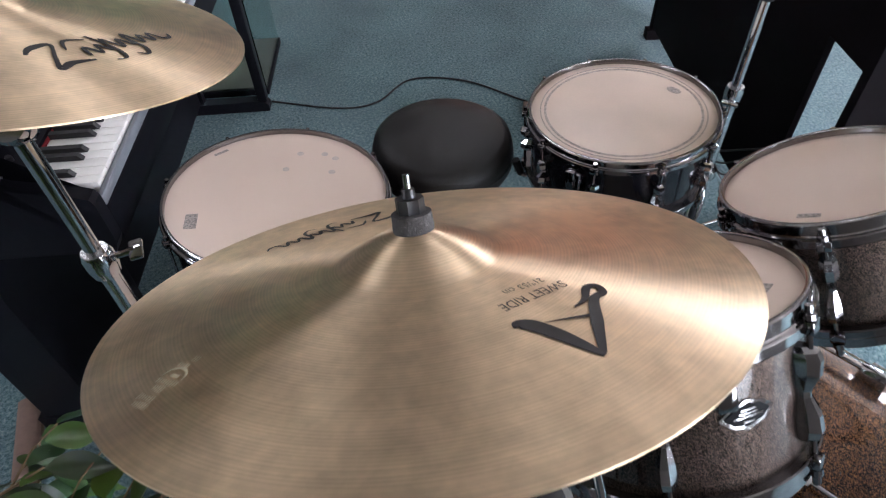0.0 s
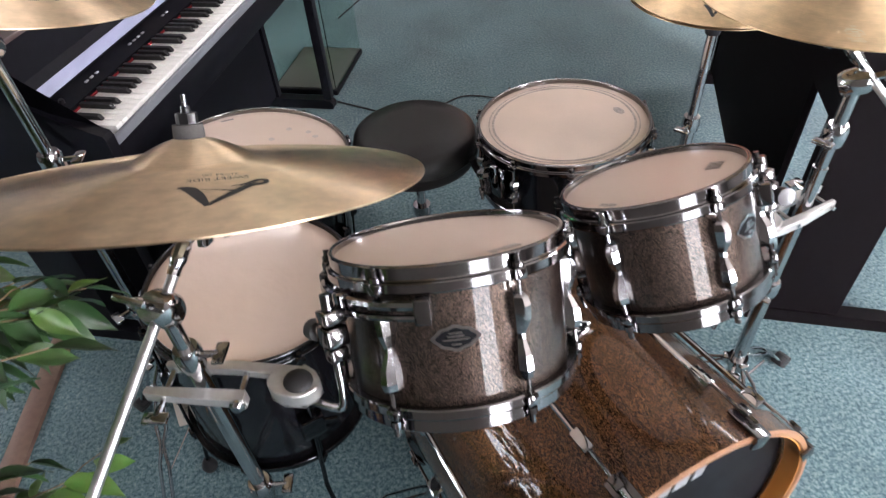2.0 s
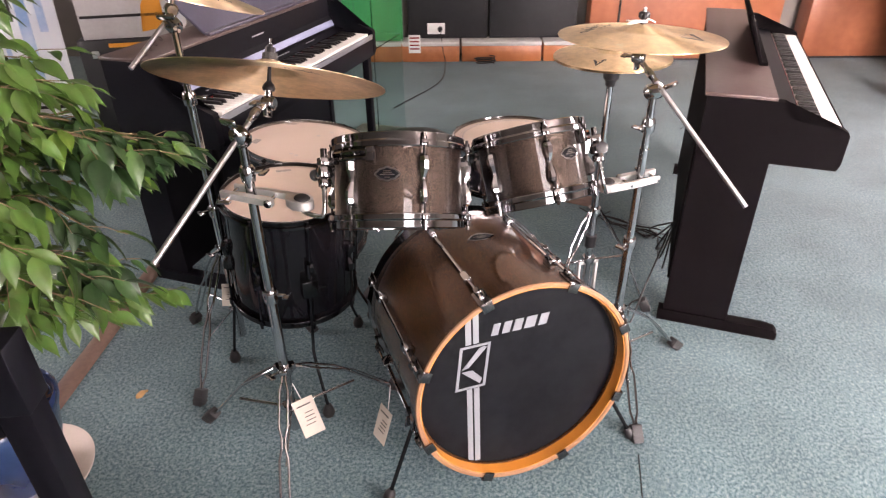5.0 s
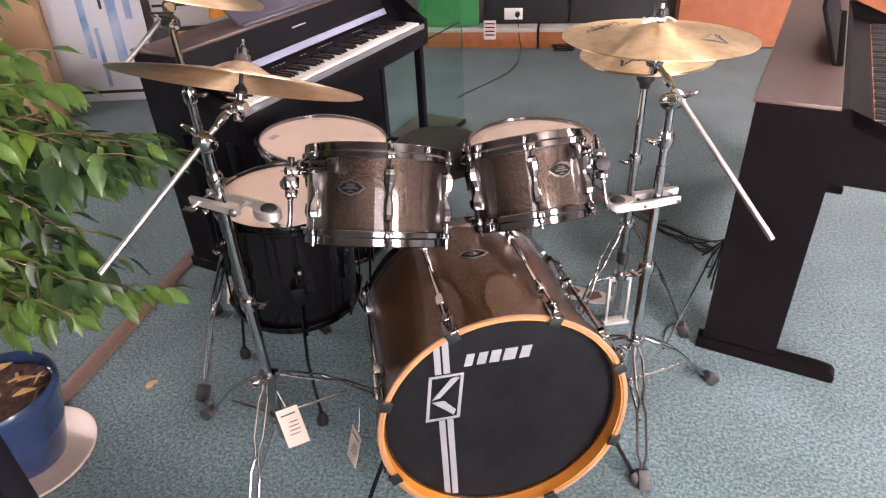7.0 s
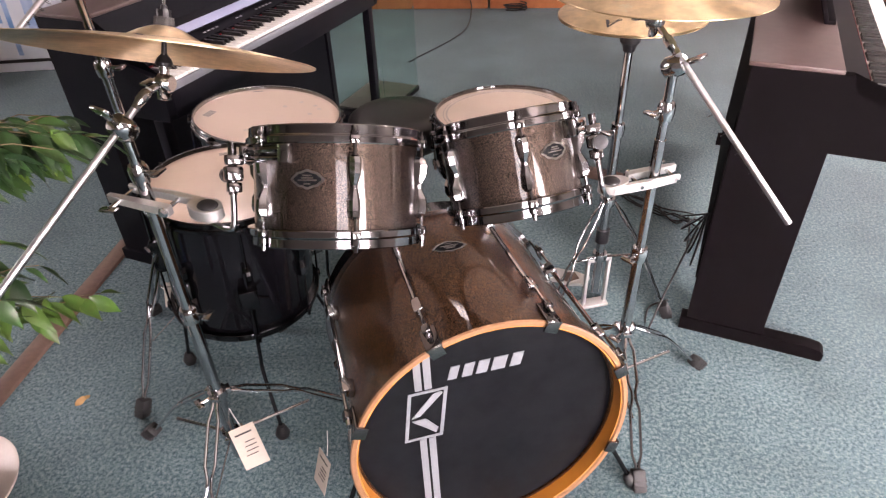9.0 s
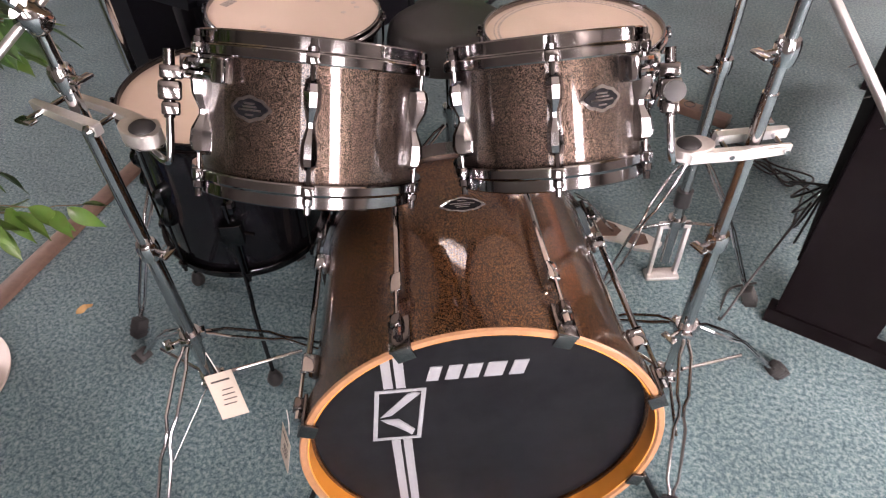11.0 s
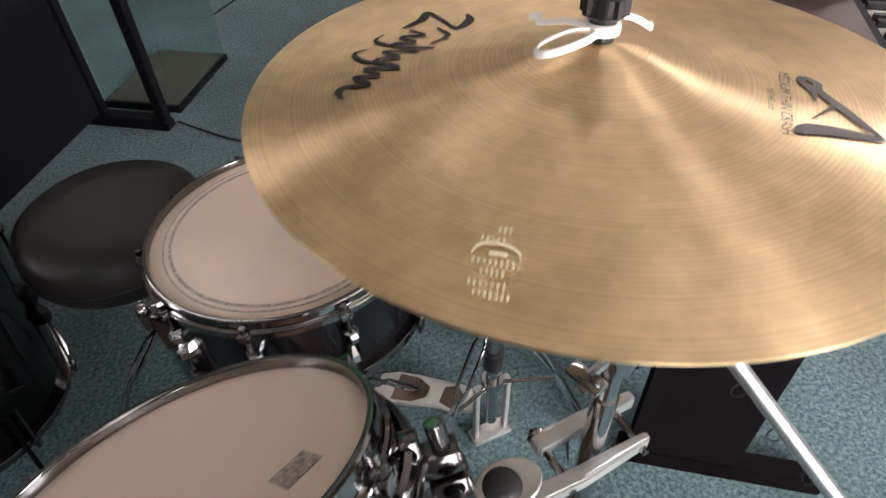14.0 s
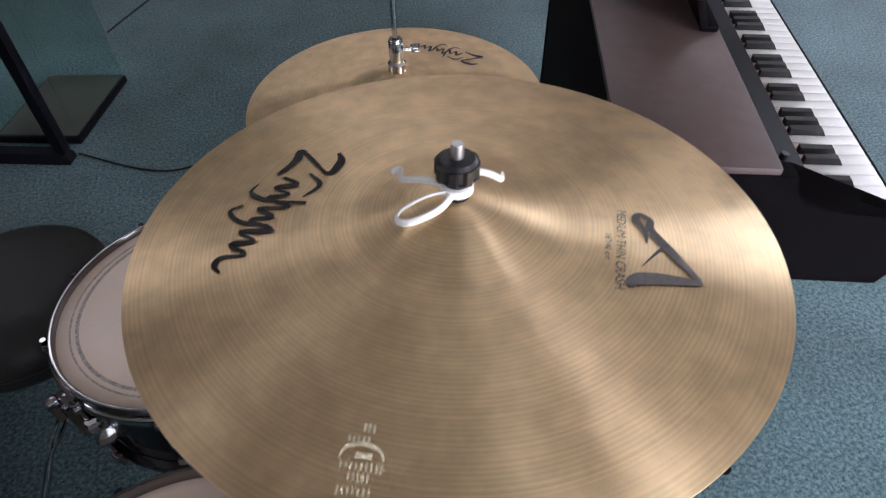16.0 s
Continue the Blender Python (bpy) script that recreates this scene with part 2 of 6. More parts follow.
    t.links.new(groove.outputs["Result"], bsdf.inputs["Base Color"])
    rough = t.nodes.new("ShaderNodeMapRange")
    rough.inputs["To Min"].default_value, rough.inputs["To Max"].default_value = dullness + 0.06, dullness - 0.05
    t.links.new(patch.outputs["Fac"], rough.inputs["Value"])
    t.links.new(rough.outputs["Result"], bsdf.inputs["Roughness"])
    bump = t.nodes.new("ShaderNodeBump")
    bump.inputs["Strength"].default_value, bump.inputs["Distance"].default_value = 0.16, 0.0004
    t.links.new(lathed.outputs["Value"], bump.inputs["Height"])
    t.links.new(bump.outputs["Normal"], bsdf.inputs["Normal"])
    return mat


def glass_material(name, tint=(0.9, 0.97, 0.95), rough=0.0):
    mat = bpy.data.materials.new(name)
    mat.use_nodes = True
    bsdf = mat.node_tree.nodes["Principled BSDF"]
    bsdf.inputs["Base Color"].default_value = (*tint, 1)
    bsdf.inputs["Roughness"].default_value = rough
    bsdf.inputs["Transmission Weight"].default_value = 1.0
    bsdf.inputs["IOR"].default_value = 1.08
    return mat


def glow_material(name, color, strength):
    mat = bpy.data.materials.new(name)
    mat.use_nodes = True
    bsdf = mat.node_tree.nodes["Principled BSDF"]
    bsdf.inputs["Emission Color"].default_value = (*color, 1)
    bsdf.inputs["Emission Strength"].default_value = strength
    return mat


CARPET = carpet_material()
CHROME = material("chrome", (0.55, 0.55, 0.56), 0.07, 1.0)
STEEL = material("satin_steel", (0.62, 0.62, 0.62), 0.28, 1.0, grain=0.3, grain_size=90)
CAST = material("cast_metal", (0.66, 0.65, 0.63), 0.36, 0.9, grain=0.2, grain_size=150)
LUG_CHROME = material("lug_chrome", (0.40, 0.39, 0.40), 0.08, 1.0)
DARK_CHROME = material("dark_chrome", (0.20, 0.19, 0.19), 0.10, 1.0)
SMOKE = material("smoked_chrome", (0.27, 0.26, 0.265), 0.07, 1.0)
BLACK_NICKEL = material("black_nickel", (0.06, 0.06, 0.063), 0.14, 1.0)
RUBBER = material("black_rubber", (0.012, 0.012, 0.012), 0.6, grain=0.3)
PLASTIC = material("black_plastic", (0.010, 0.010, 0.011), 0.35, grain=0.3)
FELT = material("grey_felt", (0.07, 0.068, 0.066), 0.95, grain=0.6, grain_size=700, bump=0.8)
SPARKLE = sparkle_material("brown_sparkle", (0.008, 0.0055, 0.0045), (0.15, 0.105, 0.082), 0.50, 1500.0)
SPARKLE_FADE = sparkle_material("amber_sparkle", (0.014, 0.006, 0.0025), (0.34, 0.155, 0.058), 0.56, 1100.0)
LACQUER = material("black_lacquer", (0.003, 0.003, 0.004), 0.12, coat=0.22, grain=0.4, grain_size=300, other=(0.006, 0.006, 0.007), spec=0.22)
HEAD = material("coated_drumhead", (0.80, 0.64, 0.53), 0.26, grain=0.06, grain_size=260, stain=0.07, stain_size=6, other=(0.66, 0.55, 0.47), bump=0.05)
WORN_HEAD = material("worn_drumhead", (0.72, 0.57, 0.46), 0.24, grain=0.12, grain_size=220, stain=0.40, stain_size=6, other=(0.52, 0.44, 0.36), bump=0.08)
FILM_HEAD = material("filmed_drumhead", (0.78, 0.62, 0.51), 0.16, coat=0.5, grain=0.10, grain_size=22, stain=0.10, stain_size=5, other=(0.64, 0.53, 0.45), bump=0.9)
BLACK_HEAD = material("black_drumhead", (0.0032, 0.0035, 0.0045), 0.5, grain=0.4, grain_size=40, stain=0.6, stain_size=14, other=(0.009, 0.0098, 0.0115), spec=0.08)
AMBER = material("amber_lacquered_wood", (0.52, 0.20, 0.030), 0.3, coat=0.6, grain=0.35, grain_size=30, other=(0.45, 0.15, 0.02))
MAPLE = material("maple_edge", (0.25, 0.125, 0.062), 0.45, grain=0.3, grain_size=80)
BRONZE = bronze_material("lathed_bronze", (0.88, 0.68, 0.45), (0.58, 0.445, 0.295), 0.41)
BRONZE_WARM = bronze_material("warm_lathed_bronze", (1.0, 0.75, 0.44), (0.68, 0.50, 0.29))
FADED_INK = material("faded_ink", (0.085, 0.078, 0.080), 0.45, grain=0.5, grain_size=300, other=(0.16, 0.14, 0.12))
INK = material("black_ink", (0.02, 0.018, 0.017), 0.5, grain=0.3)
FOIL = material("pale_stamp", (0.84, 0.75, 0.52), 0.5, grain=0.3)
SILVER_PRINT = material("silver_print", (0.19, 0.20, 0.215), 0.4, grain=0.15)
VINYL = material("black_vinyl", (0.0085, 0.008, 0.008), 0.40, grain=0.4, grain_size=500, stain=0.4, other=(0.024, 0.021, 0.019), bump=0.2, spec=0.35)
PIANO_BLACK = material("satin_black_wood", (0.005, 0.005, 0.007), 0.42, grain=0.35, grain_size=60, other=(0.008, 0.008, 0.011), spec=0.10)
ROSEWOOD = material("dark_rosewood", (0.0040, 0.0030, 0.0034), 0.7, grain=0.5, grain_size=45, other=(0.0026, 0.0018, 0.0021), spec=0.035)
# Brown piano tops, paler than the bodies: reflected light is in the colour.
ROSEWOOD_LIT_TOP = material("brown_wood_top", (0.085, 0.055, 0.050), 0.36, grain=0.5, grain_size=45, other=(0.06, 0.038, 0.034))
IVORY = material("white_key", (0.83, 0.81, 0.77), 0.28, grain=0.06)
EBONY = material("black_key", (0.012, 0.012, 0.012), 0.35, grain=0.2)
RED_FELT = material("red_felt", (0.30, 0.015, 0.02), 0.9, grain=0.4)
WALL = material("painted_wall", (0.22, 0.20, 0.18), 0.85, grain=0.1, grain_size=90, stain=0.15, bump=0.1)
CEIL = material("ceiling_beige", (0.38, 0.345, 0.31), 0.9, grain=0.1)
WOOD_RED = material("cherry_veneer", (0.36, 0.12, 0.055), 0.4, grain=0.5, grain_size=14, stain=0.3, other=(0.25, 0.075, 0.035))
BROWN_RAIL = material("brown_floor_rail", (0.14, 0.085, 0.062), 0.5, grain=0.4, grain_size=60)


# ---- the room ----
def slab(name, label, category, material_, m, dims, kind="structure"):
    bm = BM()
    box(bm, *dims)
    ob = part(name, bm, material_, None)
    ob.matrix_world = m
    return tagged(ob, label, category, "", kind)


slab("floor", "teal speckled needle-felt carpet floor", "floor", CARPET, room(0, 0), (-5, 7, -2.6, 4.9, -0.12, 0))
slab("ceiling", "beige painted ceiling over the showroom", "ceiling", CEIL, room(0, 0), (-5, 7, -2.6, 4.9, 2.9, 3.0))
slab("wall_back", "off-white painted wall behind the displays", "wall", WALL, room(0, 0), (-5, 7, 4.6, 4.8, 0, 2.9))
bm = BM()
for a, b, c, d in ((-2.6, -0.1, 0, 2.9), (1.3, 4.6, 0, 2.9), (-0.1, 1.3, 0, 1.0), (-0.1, 1.3, 2.5, 2.9)):
    box(bm, -4.4, -4.2, a, b, c, d)
ob = part("wall_left", bm, WALL, None)
ob.matrix_world = room(0, 0)
tagged(ob, "off-white painted side wall with one window", "wall", "", "structure")

bm = BM()
for a, b, c, d in ((-2.6, 2.1, 0, 2.9), (3.9, 4.6, 0, 2.9), (2.1, 3.9, 0, 0.95), (2.1, 3.9, 2.55, 2.9)):
    box(bm, 6.0, 6.2, a, b, c, d)
ob = part("wall_right", bm, WALL, None)
ob.matrix_world = room(0, 0)
tagged(ob, "off-white painted side wall with one window", "wall", "", "structure")

bm = BM()
edges = [-4.2]
for u, w in WINDOWS:
    edges += [u - w / 2, u + w / 2]
edges.append(6.0)
for a, b in zip(edges[0::2], edges[1::2]):
    box(bm, a, b, -2.5, -2.3, 0, 2.9)
for u, w in WINDOWS:
    box(bm, u - w / 2, u + w / 2, -2.5, -2.3, 0, 0.40)
    box(bm, u - w / 2, u + w / 2, -2.5, -2.3, 2.55, 2.9)
ob = part("wall_front", bm, WALL, None)
ob.matrix_world = room(0, 0)
tagged(ob, "painted front wall with a row of shop windows", "wall", "", "structure")
FRAME = material("white_window_frame", (0.75, 0.75, 0.74), 0.4, grain=0.08)
GLASS = glass_material("window_glass")
for n, (u, w) in enumerate(WINDOWS):
    win = thing("window_%d" % (n + 1), "white framed shop window letting daylight in", "window", room(u, -2.4, 0.40), "shop windows")
    tagged(win, kind="structure")
    bm = BM()
    for a, b, c, d in ((-w / 2, w / 2, 0, 0.06), (-w / 2, w / 2, 2.09, 2.15), (-w / 2, -w / 2 + 0.06, 0.06, 2.09), (w / 2 - 0.06, w / 2, 0.06, 2.09)):
        box(bm, a, b, 0.05, 0.1, c, d)
    part("window_frame", bm, FRAME, win)
    bm = BM()
    box(bm, -w / 2 + 0.06, w / 2 - 0.06, -0.004, 0.004, 0.06, 2.09)
    pane = part("pane", bm, GLASS, win)
    pane.visible_shadow = False

win = thing("window_5", "white framed side window letting daylight in", "window", room(-4.3, 0.6, 1.0, -90), "shop windows")
tagged(win, kind="structure")
bm = BM()
for a, b, c, d in ((-0.7, 0.7, 0, 0.06), (-0.7, 0.7, 1.44, 1.5), (-0.7, -0.64, 0.06, 1.44), (0.64, 0.7, 0.06, 1.44), (-0.03, 0.03, 0.06, 1.44)):
    box(bm, a, b, 0.05, 0.1, c, d)
part("window_frame", bm, FRAME, win)
bm = BM()
box(bm, -0.64, 0.64, -0.004, 0.004, 0.06, 1.44)
pane = part("pane", bm, GLASS, win)
pane.visible_shadow = False

win = thing("window_6", "white framed side window letting daylight in", "window", room(6.1, 3.0, 0.95, 90), "shop windows")
tagged(win, kind="structure")
bm = BM()
for a, b, c, d in ((-0.9, 0.9, 0, 0.06), (-0.9, 0.9, 1.54, 1.6), (-0.9, -0.84, 0.06, 1.54), (0.84, 0.9, 0.06, 1.54), (-0.03, 0.03, 0.06, 1.54)):
    box(bm, a, b, 0.05, 0.1, c, d)
part("window_frame", bm, FRAME, win)
bm = BM()
box(bm, -0.84, 0.84, -0.004, 0.004, 0.06, 1.54)
pane = part("pane", bm, GLASS, win)
pane.visible_shadow = False

TUBE_GLOW = glow_material("lamp_diffuser", (1.0, 0.95, 0.88), 9.0)
for u, v in LUMINAIRES:
    lum = thing("ceiling_light", "assumed white louvred ceiling light, out of view", "ceiling light", room(u, v, 2.9), "ceiling lights")
    bm = BM()
    for a, b, c, d in ((-0.6, 0.6, -0.16, -0.14), (-0.6, 0.6, 0.14, 0.16), (-0.6, -0.58, -0.14, 0.14), (0.58, 0.6, -0.14, 0.14)):
        box(bm, a, b, c, d, -0.08, -0.003)
    part("frame", bm, FRAME, lum)
    bm = BM()
    box(bm, -0.58, 0.58, -0.14, 0.14, -0.03, -0.003)
    part("diffuser", bm, TUBE_GLOW, lum)
    bm = BM()
    for k in range(11):
        x = -0.5 + k * 0.1
        box(bm, x - 0.006, x + 0.006, -0.14, 0.14, -0.075, -0.034)
    part("louvre", bm, FRAME, lum)


# ---- drums ----
def frame_of(center, normal, toward=(0, -1, 0)):
    """A pose whose z axis is the normal and whose -y axis faces toward."""
    z = Vector(normal).normalized()
    y = -(Vector(toward) - z * Vector(toward).dot(z)).normalized()
    x = y.cross(z)
    return Matrix(((x.x, y.x, z.x, center[0]), (x.y, y.y, z.y, center[1]), (x.z, y.z, z.z, center[2]), (0, 0, 0, 1)))


def lug_mesh(length, width, depth):
    """A long cast lug: two faceted wedges that meet at a slim waist."""
    bm = BM()
    rings = []
    for t, w, d in ((0, 0.62, 0.55), (0.05, 0.90, 0.86), (0.14, 1.0, 1.0), (0.30, 0.92, 0.92), (0.47, 0.50, 0.52), (0.53, 0.50, 0.52), (0.70, 0.92, 0.92), (0.86, 1.0, 1.0), (0.95, 0.90, 0.86), (1, 0.62, 0.55)):
        z = length * (0.5 - t)
        lean = 0.10 * math.copysign(1, 0.5 - t) * (1 if abs(t - 0.5) > 0.1 else 0)
        rings.append([bm.verts.new(((x + lean * -y) * w * width, y * d * depth, z)) for x, y in ((-0.5, 0), (-0.5, -0.55), (-0.22, -1.0), (0.22, -1.0), (0.5, -0.55), (0.5, 0))])
    for a, b in zip(rings, rings[1:]):
        for k in range(5):
            bm.faces.new((a[k], a[k + 1], b[k + 1], b[k]))
    bm.faces.new(rings[0])
    bm.faces.new(rings[-1][::-1])
    return bm


def hoop_profile(r, h, flange):
    """Die-cast hoop: a tall plain band over a thicker foot."""
    f = flange
    return [(r + 0.001, -0.0006), (r + 0.003, 0), (r + f - 0.0025, -0.0004), (r + f - 0.001, -0.0022), (r + f - 0.001, -h * 0.50), (r + f + 0.0002, -h * 0.55), (r + f + 0.0030, -h * 0.58), (r + f + 0.0040, -h * 0.63), (r + f + 0.0040, -h * 0.94), (r + f + 0.0028, -h), (r, -h), (r, -0.004)]


def ring(name, profile, mat, parent, seg=72, label=""):
    bm = BM()
    lathe(bm, profile, seg, closed=True)
    return part(name, bm, mat, parent, label, sharp=30)


def disc(name, r, z, mat, parent, seg=72, rise=0.0, label=""):
    bm = BM()
    lathe(bm, [(0, z + rise), (r * 0.5, z + rise), (r * 0.9, z + rise), (r * 0.97, z), (r, z - 0.002), (r, z - 0.005), (0, z - 0.005)], seg)
    return part(name, bm, mat, parent, label)


def badge(parent, m, dark, pale, s=1.0, wrap=0.2):
    """An engraved oval badge; its small writing is plain bars."""
    def on(x, y, lift):
        a = x / wrap
        return Vector((math.sin(a) * (wrap + lift), -math.cos(a) * (wrap + lift) + wrap, y))
    def plate(w, h, lift):
        bm = BM()
        n = 40
        pts = []
        for k in range(n):
            a = 2 * math.pi * k / n
            wob = 1 + 0.05 * math.cos(4 * a) + 0.06 * math.cos(2 * a) + 0.05 * math.cos(8 * a)
            pts.append((w * wob * math.cos(a), h * wob * math.sin(a)))
        low = [bm.verts.new(on(x, y, 0)) for x, y in pts]
        top = [bm.verts.new(on(x, y, lift)) for x, y in pts]
        mid = bm.verts.new(on(0, 0, lift))
        for k in range(n):
            q = (k + 1) % n
            bm.faces.new((low[k], low[q], top[q], top[k]))
            bm.faces.new((top[k], top[q], mid))
        return bm
    b = part("badge", plate(0.026 * s, 0.0165 * s, 0.0010), pale, parent, "small chrome and black oval badge", m=m)
    part("inlay", plate(0.0212 * s, 0.0122 * s, 0.0016), dark, b)
    bm = BM()
    for y, w in ((0.0065, 0.008), (0.0025, 0.010), (-0.0015, 0.016), (-0.0075, 0.006)):
        cells = 8
        for k in range(cells):
            x0, x1 = -w * s + 2 * w * s * k / cells, -w * s + 2 * w * s * (k + 1) / cells
            box_pts = [on(x0, (y - 0.0011) * s, 0.0020), on(x1, (y - 0.0011) * s, 0.0020), on(x1, (y + 0.0011) * s, 0.0020), on(x0, (y + 0.0011) * s, 0.0020)]
            bm.faces.new([bm.verts.new(p) for p in box_pts])
    part("lettering_bars", bm, pale, b)
    return b


def drum(name, label, center, normal, r, depth, lugs, first, shell_mat, head_mat, hoop_mat, lug_mat, toward=(0, -1, 0), hoop_h=0.033, lug_len=None, group="", badge_at=None, wire=False):
    """A drum with its batter hoop's top edge at the centre given; angles run from the front to its right."""
    d = thing(name, label, "drum", frame_of(center, normal, toward), group)
    flange = 0.008
    bm = BM()
    lathe(bm, [(r, -0.014), (r, -depth - 0.012), (r - 0.007, -depth - 0.012), (r - 0.007, -0.014)], 96, closed=True)
    part("shell", bm, shell_mat, d, sharp=30)
    disc("batter_head", r + 0.002, -0.009, head_mat, d, rise=0.0)
    disc("bottom_head", r - 0.001, -depth - 0.014, HEAD, d)
    ring("top_hoop", hoop_profile(r + 0.001, hoop_h, flange), hoop_mat, d)
    low = [(a, -depth - 0.026 - z) for a, z in hoop_profile(r + 0.001, hoop_h, flange)]
    ring("bottom_hoop", low, hoop_mat, d)
    length = lug_len or depth * 0.60
    lug0 = rod0 = low0 = None
    for k in range(lugs):
        a = radians(first + 360 * k / lugs)
        turn = Matrix.Rotation(a, 4, "Z") @ Matrix.Translation((0, -r, -0.012 - depth / 2))
        if lug0 is None:
            lug0 = part("lug", lug_mesh(length, 0.021, 0.023), lug_mat, d, m=turn, sharp=14)
            bm = BM()
            tube(bm, [(0, -0.013, length / 2 - 0.006), (0, -0.013, depth / 2 + 0.002)], 0.003, 8)
            box(bm, -0.0085, 0.0085, -0.0205, -0.006, depth / 2 + 0.012 - hoop_h, depth / 2 + 0.012 - hoop_h * 0.56, 0.0025)
            lathe(bm, [(0, depth / 2 + 0.009), (0.0040, depth / 2 + 0.009), (0.0042, depth / 2 + 0.001), (0.0068, depth / 2), (0.0068, depth / 2 - 0.006), (0, depth / 2 - 0.006)], 10, Matrix.Translation((0, -0.0135, 0)))
            rod0 = part("tension_rod", bm, hoop_mat, lug0)
            bm = BM()
            tube(bm, [(0, -0.013, -length / 2 + 0.006), (0, -0.013, -depth / 2 - 0.016)], 0.003, 8)
            box(bm, -0.0085, 0.0085, -0.0205, -0.006, -depth / 2 - 0.014 + hoop_h * 0.56, -depth / 2 - 0.014 + hoop_h, 0.0025)
            lathe(bm, [(0, -depth / 2 - 0.018), (0.0042, -depth / 2 - 0.018), (0.0045, -depth / 2 - 0.008), (0.0068, -depth / 2 - 0.006), (0.0068, -depth / 2 + 0.002), (0, -depth / 2 + 0.002)], 10, Matrix.Translation((0, -0.0135, 0)))
            low0 = part("lower_tension_rod", bm, hoop_mat, lug0)
        else:
            lug = again(lug0, turn)
            again(rod0, Matrix(), lug)
            again(low0, Matrix(), lug)
    if badge_at is not None:
        badge(d, Matrix.Rotation(radians(badge_at), 4, "Z") @ Matrix.Translation((0, -r - 0.0008, -0.012 - depth / 2 + 0.012)), BLACK_HEAD, CHROME, wrap=r)
    return d


TOM_1 = ((-0.205, 0.345, 0.872), (0.143, 0.481, 0.865))
TOM_2 = ((0.112, 0.312, 0.878), (-0.057, 0.470, 0.880))
tom_1 = drum("rack_tom", "larger brown sparkle rack tom with smoked chrome hoops", *TOM_1, 0.1525, 0.185, 6, 5, SPARKLE, HEAD, SMOKE, LUG_CHROME, badge_at=-24, group="toms")
tom_2 = drum("rack_tom", "smaller brown sparkle rack tom with smoked chrome hoops", *TOM_2, 0.127, 0.165, 6, -4, SPARKLE, HEAD, SMOKE, LUG_CHROME, badge_at=24, group="toms")
snare = drum("snare_drum", "black snare drum with a worn coated head", (0.251, 0.737, 0.699), (-0.017, 0.048, 0.999), 0.1785, 0.135, 10, 8, LACQUER, WORN_HEAD, SMOKE, CHROME, lug_len=0.06, hoop_h=0.025)
floor_a = drum("floor_tom", "black floor tom on three legs beside the bass drum", (-0.472, 0.622, 0.657), (0.062, -0.04, 0.997), 0.180, 0.33, 8, 10, LACQUER, FILM_HEAD, BLACK_NICKEL, BLACK_NICKEL, group="floor toms", lug_len=0.1, hoop_h=0.025)
floor_b = drum("floor_tom", "larger black floor tom beside the drum stool", (-0.375, 1.038, 0.641), (0.10, -0.01, 0.995), 0.2055, 0.37, 8, 0, LACQUER, HEAD, SMOKE, BLACK_NICKEL, group="floor toms", lug_len=0.1, hoop_h=0.025)


def floor_leg(parent, m_drum, r, depth, angle):
    """A bent floor tom leg with a rubber foot, down to the floor."""
    inv = m_drum.inverted()
    a = radians(angle)
    side = Vector((math.sin(a), -math.cos(a), 0))
    at = lambda out, z: side * (r + out) + Vector((0, 0, z))
    foot = m_drum @ at(0.075, -depth)
    foot.z = 0.0
    f = inv @ foot
    bm = BM()
    tube(bm, curve_points([at(0.018, -depth * 0.40), at(0.018, -depth - 0.06), at(0.03, -depth - 0.13), f + Vector((0, 0, 0.03))], 6), 0.0048, 10)
    part("leg", bm, BLACK_NICKEL, parent)
    bm = BM()
    lathe(bm, [(0, 0), (0.016, 0), (0.019, 0.012), (0.014, 0.03), (0.009, 0.042), (0, 0.042)], 16, Matrix.Translation(f))
    part("rubber_foot", bm, RUBBER, parent)
    bm = BM()
    turn = Matrix.Rotation(a, 4, "Z")
    box(bm, -0.022, 0.022, -r - 0.03, -r + 0.001, -depth * 0.72, -depth * 0.55, 0.004, turn)
    tube(bm, [turn @ Vector((0.02, -r - 0.02, -depth * 0.63)), turn @ Vector((0.045, -r - 0.03, -depth * 0.63))], 0.004, 8)
    part("leg_bracket", bm, BLACK_NICKEL, parent)


for d, r, depth, angles in ((floor_a, 0.180, 0.33, (8, 128, 248)), (floor_b, 0.2055, 0.37, (40, 160, 280))):
    for a in angles:
        floor_leg(d, d.matrix_world, r, depth, a)


# ---- bass drum ----
BASS_R, BASS_DEPTH = 0.288, 0.49
bass_m = frame_of((0.010, -0.018, 0.342), (0.040, -0.996, 0.075), (0, 0, -1))
bass = thing("bass_drum", "brown sparkle bass drum with an amber-lined wooden front hoop", "drum", bass_m)
bm = BM()
lathe(bm, [(0.275, -0.035), (0.275, -BASS_DEPTH + 0.035), (0.268, -BASS_DEPTH + 0.035), (0.268, -0.035)], 128, closed=True)
part("shell", bm, SPARKLE_FADE, bass)
ring("front_hoop", [(BASS_R, -0.003), (BASS_R, -0.046), (0.2765, -0.046), (0.2765, -0.003)], SPARKLE_FADE, bass, 128)
ring("hoop_edge", [(BASS_R + 0.0006, -0.004), (BASS_R - 0.0015, 0.0), (0.2785, 0.0), (0.2755, -0.004), (0.2755, -0.0042), (BASS_R, -0.0042)], MAPLE, bass, 128, "pale maple edge of the hoop")
ring("hoop_lining", [(0.2763, -0.004), (0.2763, -0.045), (0.2735, -0.045), (0.2735, -0.004)], AMBER, bass, 128, "amber lacquered inside of the hoop")
